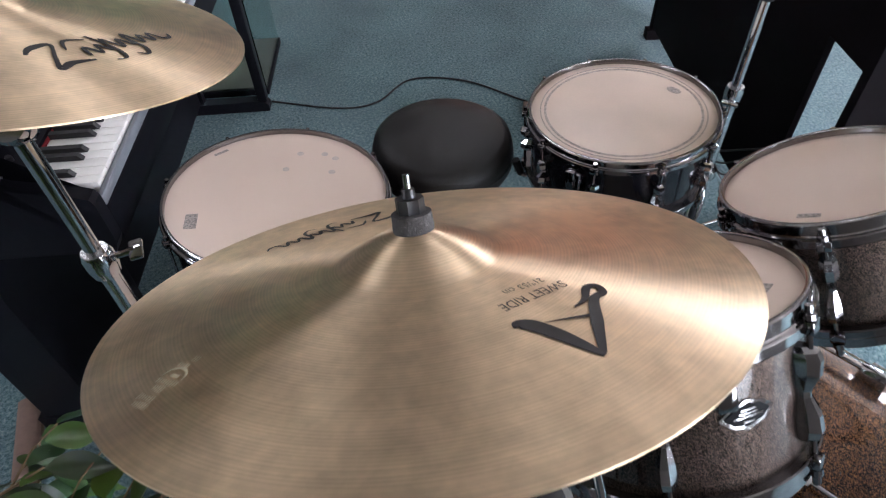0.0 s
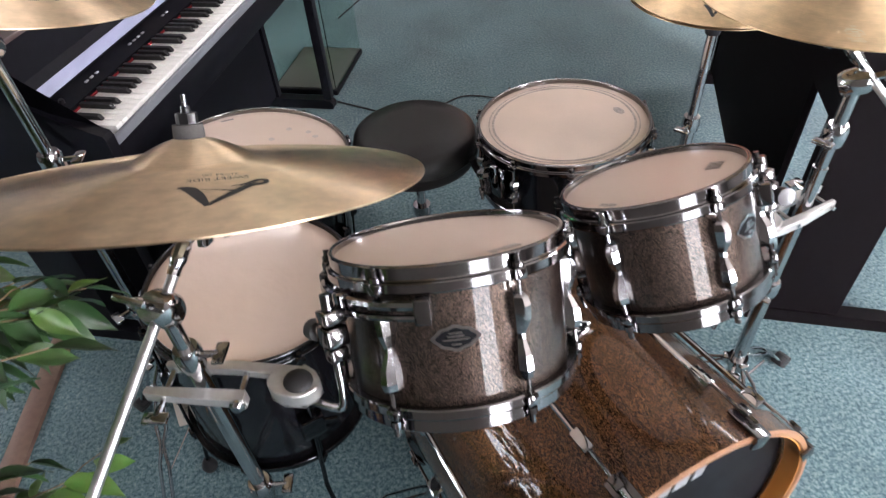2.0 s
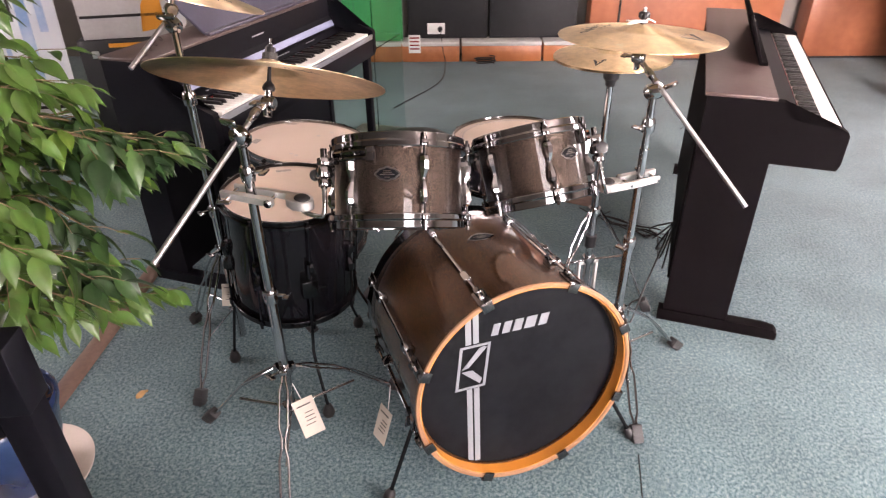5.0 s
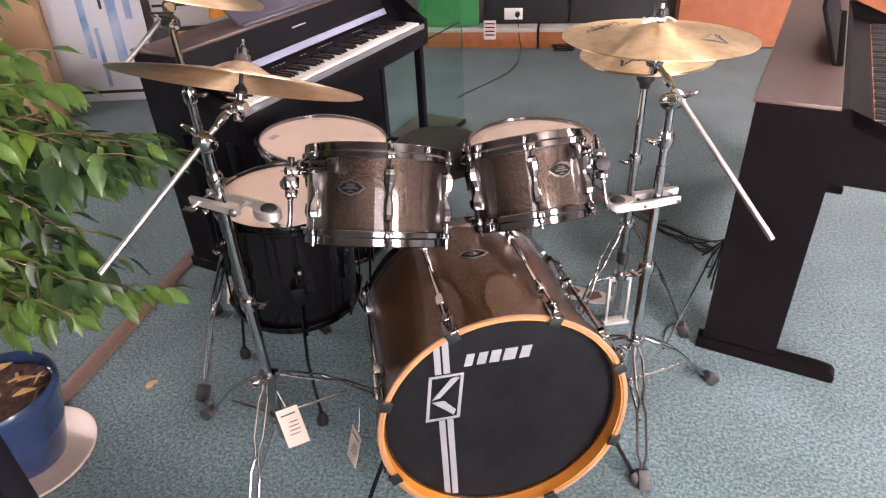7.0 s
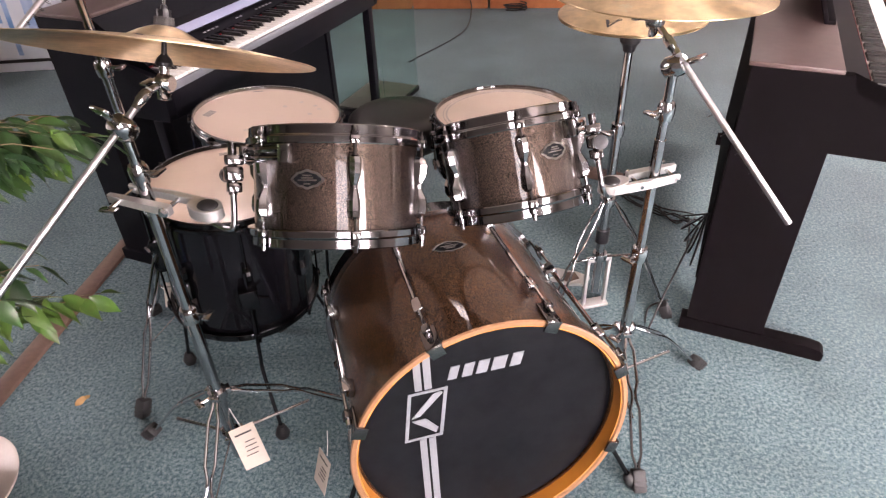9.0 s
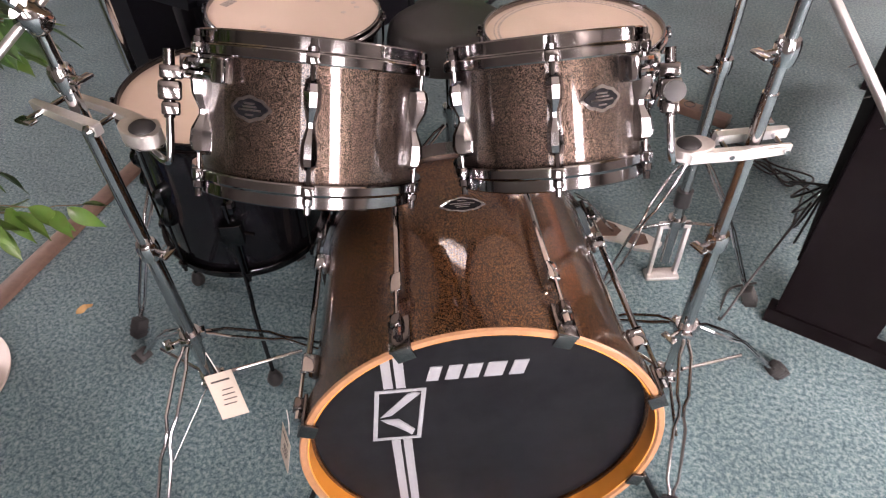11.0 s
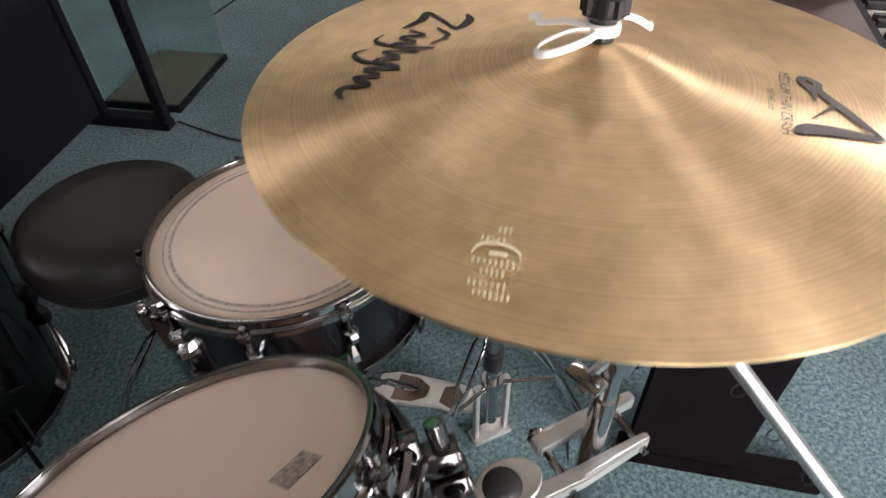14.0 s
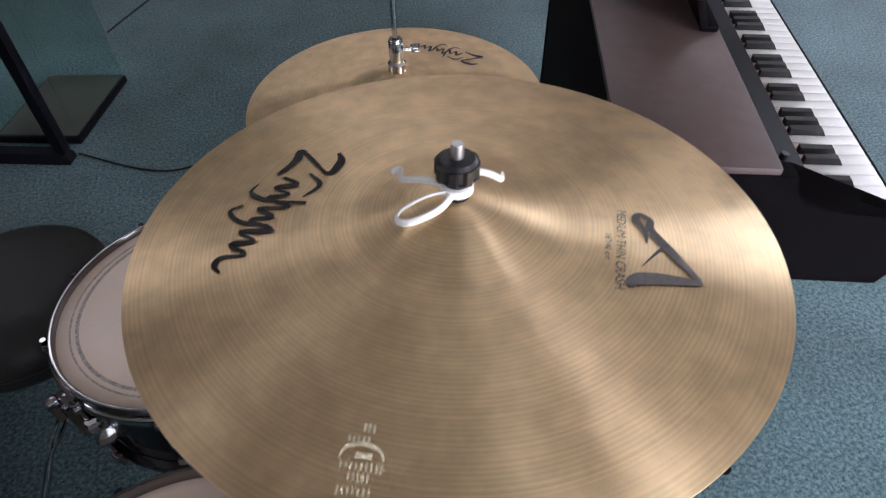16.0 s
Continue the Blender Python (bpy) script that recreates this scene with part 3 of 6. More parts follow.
ring("back_hoop", [(BASS_R, -BASS_DEPTH), (BASS_R, -BASS_DEPTH + 0.043), (0.2765, -BASS_DEPTH + 0.043), (0.2765, -BASS_DEPTH)], SMOKE, bass, 128)
disc("front_head", 0.2735, -0.040, BLACK_HEAD, bass, 96)
disc("batter_head", 0.2735, -BASS_DEPTH + 0.03, HEAD, bass, 96)
# claws, rods and small lugs
claw = rod = lug = None
for k in range(8):
    a = radians(22.5 + 45 * k)
    m = Matrix.Rotation(a, 4, "Z")
    for end in (0, 1):
        flip = Matrix() if end == 0 else Matrix.Translation((0, 0, -BASS_DEPTH)) @ Matrix.Rotation(math.pi, 4, "Y")
        mm = m @ flip if end == 0 else flip @ Matrix.Rotation(-a, 4, "Z")
        if claw is None:
            bm = BM()
            box(bm, -0.016, 0.016, -0.2945, -0.2885, -0.052, 0.006, 0.002)
            box(bm, -0.014, 0.014, -0.2925, -0.268, 0.001, 0.0065, 0.002)
            box(bm, -0.008, 0.008, -0.307, -0.291, -0.05, -0.028, 0.003)
            claw = part("claw", bm, DARK_CHROME, bass, m=mm)
            bm = BM()
            tube(bm, [(0, -0.299, -0.02), (0, -0.299, -0.135)], 0.0035, 8)
            lathe(bm, [(0, -0.012), (0.0055, -0.012), (0.0055, -0.028), (0, -0.028)], 8, Matrix.Translation((0, -0.299, 0)))
            rod = part("tension_rod", bm, CHROME, claw)
        else:
            c = again(claw, mm)
            again(rod, Matrix(), c)
    if lug is None:
        bm = BM()
        for z in (-0.118, -BASS_DEPTH + 0.118):
            box(bm, -0.0095, 0.0095, -0.303, -0.2745, z - 0.020, z + 0.020, 0.004)
        tube(bm, [(0, -0.293, -0.13), (0, -0.293, -BASS_DEPTH + 0.13)], 0.0055, 10)
        lug = part("tube_lug", bm, CHROME, bass, m=m)
    else:
        again(lug, m)
# print on the front head
for x0, x1 in ((-0.146, -0.132), (-0.127, -0.113)):
    for y0, y1 in ((0.136, 0.224), (-0.236, 0.004)):
        bm = BM()
        prism(bm, [(x0, y0), (x1, y0), (x1, y1), (x0, y1)], 0.0012, Matrix.Translation((0, 0, -0.0398)))
        part("head_stripe", bm, SILVER_PRINT, bass, "silver stripe printed on the head")
bm = BM()
Z = Matrix.Translation((0, 0, -0.0398))
quad = lambda pts: prism(bm, pts, 0.0012, Z)
quad([(-0.176, 0.006), (-0.169, 0.006), (-0.153, 0.132), (-0.160, 0.132)])
quad([(-0.105, 0.006), (-0.098, 0.006), (-0.082, 0.132), (-0.089, 0.132)])
quad([(-0.169, 0.006), (-0.105, 0.006), (-0.104, 0.012), (-0.168, 0.012)])
quad([(-0.154, 0.126), (-0.090, 0.126), (-0.089, 0.132), (-0.153, 0.132)])
quad([(-0.158, 0.066), (-0.140, 0.070), (-0.092, 0.120), (-0.100, 0.124), (-0.112, 0.120)])
quad([(-0.158, 0.060), (-0.130, 0.060), (-0.106, 0.030), (-0.112, 0.016), (-0.128, 0.036), (-0.146, 0.048)])
part("head_emblem", bm, SILVER_PRINT, bass, "slanted silver emblem printed on the head")
bm = BM()
for k, (x, w) in enumerate(((-0.082, 0.018), (-0.054, 0.020), (-0.026, 0.022), (0.004, 0.028), (0.042, 0.022))):
    prism(bm, [(x, 0.147), (x + w, 0.147), (x + w + 0.008, 0.178), (x + 0.008, 0.178)], 0.0012, Z)
part("head_wordmark", bm, SILVER_PRINT, bass, "row of plain silver blocks printed on the head")

# ---- cymbals ----
def cymbal_height(r, R, bell, rise, cup):
    """Height of the top surface over the edge plane: a bow and a softly joined bell."""
    bow = rise * (1 - (r / R) ** 1.6)
    power = 0.5 if cup > 0.02 else 0.7
    return bow + (cup * (0.5 + 0.5 * math.cos(math.pi * r / bell)) ** power if r < bell else 0.0)


def cymbal(name, label, center, normal, R, bell, rise, cup, mat, turn=0.0, group="cymbals"):
    c = thing(name, label, "cymbal", frame_of(center, normal) @ Matrix.Rotation(radians(turn), 4, "Z"), group)
    rs = [0.006] + [bell * k / 8 for k in range(1, 8)] + [bell * 0.97, bell * 1.03, bell * 1.12] + [bell * 1.12 + (R - bell * 1.12) * k / 18 for k in range(1, 19)]
    top = [(r, cymbal_height(r, R, bell, rise, cup)) for r in rs]
    low = [(r, z - 0.0016) for r, z in reversed(top)]
    bm = BM()
    lathe(bm, top + low, 144, closed=True)
    part("bronze_disc", bm, mat, c, sharp=50)
    return c


RIDE = ((-0.481, 0.405, 1.028), (0.198, 0.388, 0.900))
CRASH = ((0.410, 0.320, 1.076), (0.031, 0.030, 0.999))
CRASH_2 = ((-0.674, 0.791, 1.176), (0.30, 0.079, 0.945))
HAT = ((0.552, 0.670, 0.934), (-0.01, 0.01, 1.0))
ride = cymbal("ride_cymbal", "large golden ride cymbal tilted towards the stool", *RIDE, 0.2615, 0.068, 0.026, 0.023, BRONZE)
crash = cymbal("crash_cymbal", "golden crash cymbal with a knotted white cord", *CRASH, 0.2012, 0.066, 0.019, 0.011, BRONZE_WARM)
crash_2 = cymbal("crash_cymbal", "golden crash cymbal on the tall boom stand", *CRASH_2, 0.229, 0.056, 0.026, 0.018, BRONZE)
hat_top = cymbal("hi_hat_cymbal", "upper golden hi-hat cymbal", *HAT, 0.1785, 0.054, 0.020, 0.018, BRONZE_WARM, group="hi-hat pair")
hat_low = cymbal("hi_hat_cymbal", "lower golden hi-hat cymbal turned upside down", (HAT[0][0], HAT[0][1], HAT[0][2] - 0.006), (0.01, -0.01, -1.0), 0.1785, 0.054, 0.020, 0.018, BRONZE_WARM, group="hi-hat pair")

# ---- drum stool ----
stool = thing("drum_stool", "round black vinyl drum stool on a chrome tripod", "stool", pose(0.004, 1.01, 0))
bm = BM()
lathe(bm, [(0, 0.606), (0.08, 0.606), (0.132, 0.602), (0.150, 0.590), (0.156, 0.570), (0.157, 0.535), (0.150, 0.520), (0, 0.520)], 64)
part("seat", bm, VINYL, stool, sharp=60)
bm = BM()
lathe(bm, [(0.1575, 0.556), (0.1585, 0.553), (0.1575, 0.550), (0.155, 0.553)], 64, closed=True)
part("piping", bm, VINYL, stool)
bm = BM()
tube(bm, [(0, 0, 0.52), (0, 0, 0.30)], 0.013, 14)
part("post", bm, CHROME, stool)
bm = BM()
tube(bm, [(0, 0, 0.34), (0, 0, 0.12)], 0.017, 14)
lathe(bm, [(0, 0.36), (0.024, 0.36), (0.024, 0.33), (0, 0.33)], 16)
part("lower_tube", bm, CHROME, stool)


# ---- pianos ----
def piano(name, label, x, y, turn, body_mat, top_mat, length, side, lip, key_z, depth_low, posts, foot_len, back_from, desk):
    """A digital piano: side is the end panel's outline above the key bed, lip its front, key_z the keys' top, desk (from, to, tilt, height)."""
    p = thing(name, label, "piano", pose(x, y, 0, 0, 0, turn))
    top_z = side[-1][1]
    bed = key_z - 0.115
    flip = Matrix(((1, 0, 0, 0), (0, 0, -1, 0), (0, 1, 0, 0), (0, 0, 0, 1)))
    outline = [(0.012, 0.045), (depth_low, 0.045), (depth_low, bed), (lip - 0.008, bed), (lip, bed + 0.02)] + side
    for yy in (0.03, length):
        bm = BM()
        prism(bm, outline, 0.03, Matrix.Translation((0, yy, 0)) @ flip)
        part("end_panel", bm, body_mat, p, sharp=20)
        bm = BM()
        nose = [(-0.005, 0.0), (foot_len - 0.004, 0.0), (foot_len, 0.006), (foot_len, 0.026), (foot_len - 0.012, 0.038), (foot_len - 0.05, 0.044), (-0.005, 0.044)]
        prism(bm, nose, 0.044, Matrix.Translation((0, yy + 0.007, 0)) @ flip)
        part("foot", bm, body_mat, p, sharp=25)
        if posts:
            bm = BM()
            box(bm, foot_len - 0.040, foot_len - 0.004, yy - 0.034, yy + 0.004, 0.0445, bed, 0.003)
            part("front_leg", bm, body_mat, p)
    bm = BM()
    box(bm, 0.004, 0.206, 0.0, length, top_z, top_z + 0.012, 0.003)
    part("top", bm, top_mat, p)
    bm = BM()
    box(bm, 0.014, 0.032, back_from, length - 0.032, 0.06, bed)
    box(bm, 0.014, 0.032, 0.032, length - 0.032, bed, top_z - 0.002)
    part("back_panel", bm, body_mat, p)
    bm = BM()
    box(bm, 0.034, lip - 0.012, 0.032, length - 0.032, bed + 0.004, key_z - 0.024, 0.004)
    part("key_bed", bm, body_mat, p)
    bm = BM()
    box(bm, lip - 0.0115, lip - 0.001, 0.032, length - 0.032, bed + 0.002, key_z - 0.032, 0.002)
    part("front_rail", bm, body_mat, p)
    bm = BM()
    box(bm, lip - 0.0115, lip, 0.032, length - 0.032, key_z - 0.0315, key_z - 0.008, 0.003)
    part("key_slip", bm, KEY_SLIP if posts else body_mat, p)
    if posts:
        bm = BM()
        box(bm, depth_low - 0.03, depth_low - 0.012, 0.032, length - 0.032, 0.05, bed)
        part("kick_panel", bm, body_mat, p)
    back = lip - (0.150 if posts else 0.120)
    reach = 0.092 if posts else 0.062
    bm = BM()
    prism(bm, [(0.10, key_z - 0.02), (back - 0.062, key_z - 0.02), (back - 0.062, key_z + 0.030), (back - 0.085, key_z + 0.075), (0.190, top_z - 0.004), (0.10, top_z - 0.004)], length - 0.066, Matrix.Translation((0, length - 0.033, 0)) @ flip)
    part("name_board", bm, body_mat, p, sharp=20)
    bm = BM()
    prism(bm, [(back - 0.0615, key_z - 0.02), (back - 0.002, key_z - 0.02), (back - 0.002, key_z + 0.010), (back - 0.0615, key_z + 0.020)], length - 0.066, Matrix.Translation((0, length - 0.033, 0)) @ flip)
    strip = part("control_panel", bm, PIANO_BLACK, p, "black control strip with small buttons", sharp=20)
    tilt = Matrix.Translation((back - 0.032, 0, key_z + 0.0152)) @ Matrix.Rotation(radians(9.5), 4, "Y")
    bm = BM()
    box(bm, -0.003, 0.003, -0.006, 0.006, 0.0, 0.0025, 0.0008)
    button = None
    for start, count in () if not posts else ((0.22, 3), (0.42, 4), (0.60, 2), (0.72, 5), (0.98, 4)):
        for k in range(count):
            m = Matrix.Translation((0, start + 0.022 * k, 0)) @ tilt
            if button is None:
                button = part("button", bm, BUTTON, strip, m=m)
            else:
                again(button, m)
    bm = BM()
    lathe(bm, [(0, 0.010), (0.006, 0.010), (0.007, 0.0), (0, 0.0)], 16, Matrix.Translation((0, 0.12, 0)) @ tilt)
    part("volume_knob", bm, PLASTIC, strip)
    if posts:
        bm = BM()
        a, b = Vector((back - 0.0605, 0, key_z + 0.0275)), Vector((back - 0.0730, 0, key_z + 0.0530))
        n = Vector((0.914, 0, 0.405)) * 0.003
        prism(bm, [(v.x, v.z) for v in (a, a + n, b + n, b)], length - 0.08, Matrix.Translation((0, length - 0.04, 0)) @ flip)
        part("fallboard_edge", bm, LILAC_REFLECTION, p, "glossy folded key cover with the sky's reflection painted lilac-grey")
        bm = BM()
        box(bm, -0.001, 0.001, -0.045, 0.045, -0.008, 0.008, 0, Matrix.Translation((0.191, length * 0.5, key_z + 0.12)) @ Matrix.Rotation(radians(-16), 4, "Y"))
        part("name_mark", bm, BUTTON, p, "small pale name bar")
    bm = BM()
    box(bm, back - 0.0018, back + 0.004, 0.06, length - 0.06, key_z - 0.006, key_z + 0.0025)
    part("key_felt", bm, RED_FELT, p)
    # keys
    n = 52
    pitch = (length - 0.12) / n
    bm = BM()
    box(bm, back + 0.005, lip - 0.013, 0.0006, pitch - 0.0006, key_z - 0.022, key_z, 0.0014)
    white = part("white_key", bm, IVORY, p, m=Matrix.Translation((0, 0.06, 0)))
    for k in range(1, n):
        again(white, Matrix.Translation((0, 0.06 + k * pitch, 0)))
    bm = BM()
    prism(bm, [(back + 0.006, key_z + 0.0005), (back + reach, key_z + 0.0005), (back + reach - 0.008, key_z + 0.012), (back + 0.006, key_z + 0.012)], 0.011, Matrix.Translation((0, 0.0055, 0)) @ flip)
    black = None
    for k in range(n - 1):
        if k % 7 in (1, 4):
            continue
        m = Matrix.Translation((0, 0.06 + (k + 1) * pitch, 0))
        if black is None:
            black = part("black_key", bm, EBONY, p, m=m, sharp=20)
        else:
            again(black, m)
    # music desk
    d0, d1, lean, tall = desk
    bm = BM()
    box(bm, -0.006, 0.006, d0, d1, 0, tall, 0.003, Matrix.Translation((0.178, 0, top_z + 0.016)) @ Matrix.Rotation(radians(-lean), 4, "Y"))
    box(bm, 0.172, 0.200, d0, d1, top_z + 0.0125, top_z + 0.024, 0.003)
    part("music_desk", bm, DESK if posts else body_mat, p)
    return p


KEY_SLIP = material("grey_key_slip", (0.16, 0.17, 0.19), 0.35, grain=0.15)
# Lilac tint puts the sky's reflection into the key cover's colour.
LILAC_REFLECTION = material("lilac_grey_gloss", (0.26, 0.28, 0.40), 0.25, coat=0.3, grain=0.1)
DESK = material("grey_music_desk", (0.060, 0.056, 0.082), 0.34, grain=0.2, grain_size=80)
BUTTON = material("grey_button", (0.30, 0.30, 0.32), 0.4, grain=0.1)
PIANO_TURN = -35.0
SIDE_L = [(0.430, 0.722), (0.425, 0.733), (0.405, 0.740), (0.300, 0.764), (0.252, 0.784), (0.224, 0.812), (0.211, 0.85), (0.206, 0.888), (0.012, 0.888)]
SIDE_R = [(0.416, 0.752), (0.411, 0.764), (0.395, 0.772), (0.300, 0.780), (0.258, 0.790), (0.238, 0.808), (0.228, 0.838), (0.012, 0.838)]
piano_l = piano("digital_piano", "satin black upright digital piano with an open keyboard", -1.015, 1.366, PIANO_TURN, PIANO_BLACK, ROSEWOOD_LIT_TOP, 1.36, SIDE_L, 0.430, 0.722, 0.15, True, 0.40, 0.032, (0.36, 1.16, 50, 0.26))
piano_r = piano("digital_piano", "dark rosewood upright digital piano seen from its end", 0.776, 0.500, -36.7, ROSEWOOD, ROSEWOOD_LIT_TOP, 1.38, SIDE_R, 0.416, 0.760, 0.226, False, 0.395, 0.19, (0.35, 1.05, 22, 0.17))


# ---- cymbal markings and fittings ----
def surface_mesh(bm, R, bell, rise, cup, lift=0.0007):
    """Lays flat marks on a cymbal's top."""
    for v in bm.verts:
        r = math.hypot(v.co.x, v.co.y)
        v.co.z = cymbal_height(r, R, bell, rise, cup) + lift


def ribbon(bm, points, widths, steps=7):
    """A flat pen stroke through points in the plane, its width changing on the way."""
    pts = curve_points([(x, y, 0) for x, y in points], steps)
    n = len(pts)
    spots = np.linspace(0, 1, len(widths))
    pairs = []
    for k, p in enumerate(pts):
        d = pts[min(k + 1, n - 1)] - pts[max(k - 1, 0)]
        side = Vector((-d.y, d.x, 0)).normalized() * float(np.interp(k / (n - 1), spots, widths)) / 2
        pairs.append((bm.verts.new(p + side), bm.verts.new(p - side)))
    for a, b in zip(pairs, pairs[1:]):
        bm.faces.new((a[0], a[1], b[1], b[0]))


def lettering(text, start, end, height):
    """Built-in font letters along a line in the plane."""
    curve = bpy.data.curves.new("text", "FONT")
    curve.body, curve.size = text, 1.0
    curve.resolution_u = 3
    ob = bpy.data.objects.new("text", curve)
    scene.collection.objects.link(ob)
    bpy.context.view_layer.update()
    data = bpy.data.meshes.new_from_object(ob.evaluated_get(bpy.context.evaluated_depsgraph_get()))
    bpy.data.objects.remove(ob)
    bpy.data.curves.remove(curve)
    bm = BM()
    bm.from_mesh(data)
    bpy.data.meshes.remove(data)
    xs = [v.co.x for v in bm.verts]
    a, b = Vector((*start, 0)), Vector((*end, 0))
    way = b - a
    up = Vector((-way.y, way.x, 0)).normalized() * height
    for v in bm.verts:
        v.co = a + way * (v.co.x - min(xs)) / (max(xs) - min(xs)) + up * v.co.y / 0.72
    bmesh.ops.subdivide_edges(bm, edges=[e for e in bm.edges if e.calc_length() > 0.006], cuts=2)
    bmesh.ops.triangulate(bm, faces=bm.faces)
    return bm


def local(a, b, pts):
    """Points given along and across the line from a to b, as shares of its length."""
    a, b = Vector(a), Vector(b)
    way = b - a
    up = Vector((-way.y, way.x))
    return [tuple(a + way * x + up * y) for x, y in pts]


def script_mark(parent, shape, a, b, mat=None, mirror=1):
    """A hand-drawn brush mark: a bold zigzag and a run of waves."""
    bm = BM()
    L = math.dist(a, b)
    s = lambda pts: local(a, b, [(x, y * mirror) for x, y in pts])
    ribbon(bm, s([(0.0, 0.17), (0.08, 0.22), (0.20, 0.20), (0.10, 0.06), (0.02, -0.06), (0.12, -0.04), (0.26, -0.08)]), [L * 0.02, L * 0.055, L * 0.02, L * 0.03, L * 0.055, L * 0.02])
    ribbon(bm, s([(0.22, 0.10), (0.30, 0.20), (0.42, 0.16)]), [L * 0.012, L * 0.03, L * 0.01])
    wave = [(0.28 + 0.045 * k, (0.075 if k % 2 else -0.03) + (0.05 if k in (5, 9) else 0)) for k in range(15)]
    ribbon(bm, s(wave + [(0.97, -0.03), (1.0, 0.02)]), [L * 0.02, L * 0.034] * 6 + [L * 0.012], 5)
    ribbon(bm, s([(0.46, 0.20), (0.48, 0.0), (0.44, -0.14), (0.36, -0.14)]), [L * 0.02, L * 0.03, L * 0.01])
    ribbon(bm, s([(0.66, 0.09), (0.66, -0.08), (0.60, -0.17), (0.54, -0.13)]), [L * 0.02, L * 0.03, L * 0.01])
    surface_mesh(bm, *shape)
    return part("script_mark", bm, mat or INK, parent, "black brush-like mark printed on the bronze")


def swash_mark(parent, shape, loop, tip, end, mat=None):
    """A large flourish: a looped thin leg, a sharp corner and a thick curved leg."""
    bm = BM()
    loop, tip, end = Vector(loop), Vector(tip), Vector(end)
    leg = tip - loop
    side = Vector((-leg.y, leg.x))
    if side.dot(end - loop) < 0:
        side = -side
    L = leg.length
    p = lambda base, v, s: tuple(base + leg * v + side * s)
    ribbon(bm, [p(loop, 0.34, 0.16), p(loop, 0.20, 0.06), p(loop, 0.0, 0.02), p(loop, -0.04, -0.07), p(loop, 0.08, -0.11), p(loop, 0.2, -0.02), p(loop, 0.55, 0.0), p(loop, 0.97, 0.01)], [L * 0.02, L * 0.06, L * 0.085, L * 0.06, L * 0.08, L * 0.09, L * 0.11, L * 0.06])
    out = end - tip
    perp = Vector((-out.y, out.x))
    if perp.dot(loop - tip) > 0:
        perp = -perp
    q = lambda v, s: tuple(tip + out * v - perp * s)
    ribbon(bm, [tuple(tip), q(0.25, 0.05), q(0.55, 0.10), q(0.85, 0.12), q(1.0, 0.06), q(1.0, -0.02)], [L * 0.05, L * 0.11, L * 0.15, L * 0.16, L * 0.12, L * 0.01])
    ribbon(bm, [p(loop, 0.45, 0.0), p(loop, 0.50, 0.18), p(loop, 0.58, 0.42)], [L * 0.05, L * 0.03, L * 0.008])
    surface_mesh(bm, *shape)
    return part("swash_mark", bm, mat or INK, parent, "large black flourish printed on the bronze")


def stamp_mark(parent, shape, a, b, w):
    """A pale stamped emblem: close rows of short bars and an arc."""
    bm = BM()
    L = math.dist(a, b)
    k = w / L
    for x, lo, hi in ((0.03, -0.10, 0.16), (0.17, -0.34, 0.10), (0.48, -0.38, 0.44), (0.60, -0.20, 0.22), (0.76, -0.34, 0.30), (0.88, -0.22, 0.40)):
        rows = max(3, round((hi - lo) * 11))
        for r in range(rows):
            y = (lo + (hi - lo) * (r + 0.5) / rows) * k
            dx = 0.045 + 0.012 * math.sin(7 * r + 20 * x)
            ribbon(bm, local(a, b, [(x - dx, y - 0.008), (x, y), (x + dx, y + 0.004)]), [0.0009, 0.0012, 0.0008], 3)
    ribbon(bm, local(a, b, [(0.40, -0.40 * k), (0.27, -0.30 * k), (0.22, 0.0), (0.28, 0.30 * k), (0.40, 0.40 * k)]), [0.0008, 0.0022, 0.0024, 0.0018, 0.0008], 6)
    ribbon(bm, local(a, b, [(0.36, -0.12 * k), (0.36, 0.18 * k)]), [0.003, 0.003], 3)
    surface_mesh(bm, *shape)
    return part("stamp_mark", bm, FOIL, parent, "pale stamped emblem")


RIDE_S = (0.2615, 0.068, 0.026, 0.023)
CRASH_S = (0.2012, 0.066, 0.019, 0.011)
CRASH2_S = (0.229, 0.056, 0.026, 0.018)
HAT_S = (0.1785, 0.054, 0.020, 0.018)
swash_mark(ride, RIDE_S, (0.047, -0.140), (-0.009, -0.197), (-0.027, -0.140))
for text, a, b, h in (("SWEET RIDE", (0.040, -0.119), (-0.017, -0.113), 0.010), ('21"/53 cm', (0.033, -0.106), (-0.001, -0.101), 0.007)):
    bm = lettering(text, a, b, h)
    surface_mesh(bm, *RIDE_S)
    part("lettering", bm, INK, ride, "small black lettering")
script_mark(ride, RIDE_S, (0.066, 0.150), (-0.066, 0.160))
script_mark(ride, RIDE_S + (-0.0026,), (0.015, -0.125), (0.105, -0.085))
stamp_mark(ride, RIDE_S, (-0.186, 0.010), (-0.238, -0.008), 0.026)
swash_mark(crash, CRASH_S, (0.094, -0.062), (0.089, -0.120), (0.051, -0.102), FADED_INK)
for text, a, b, h in (("MEDIUM THIN CRASH", (0.088, -0.050), (0.041, -0.098), 0.006), ('16"/40 cm', (0.066, -0.063), (0.051, -0.079), 0.004)):
    bm = lettering(text, a, b, h)
    surface_mesh(bm, *CRASH_S)
    part("lettering", bm, FADED_INK, crash, "small black lettering")
script_mark(crash, CRASH_S, (-0.046, 0.117), (-0.142, 0.038))
stamp_mark(crash, CRASH_S, (-0.113, -0.098), (-0.139, -0.128), 0.026)
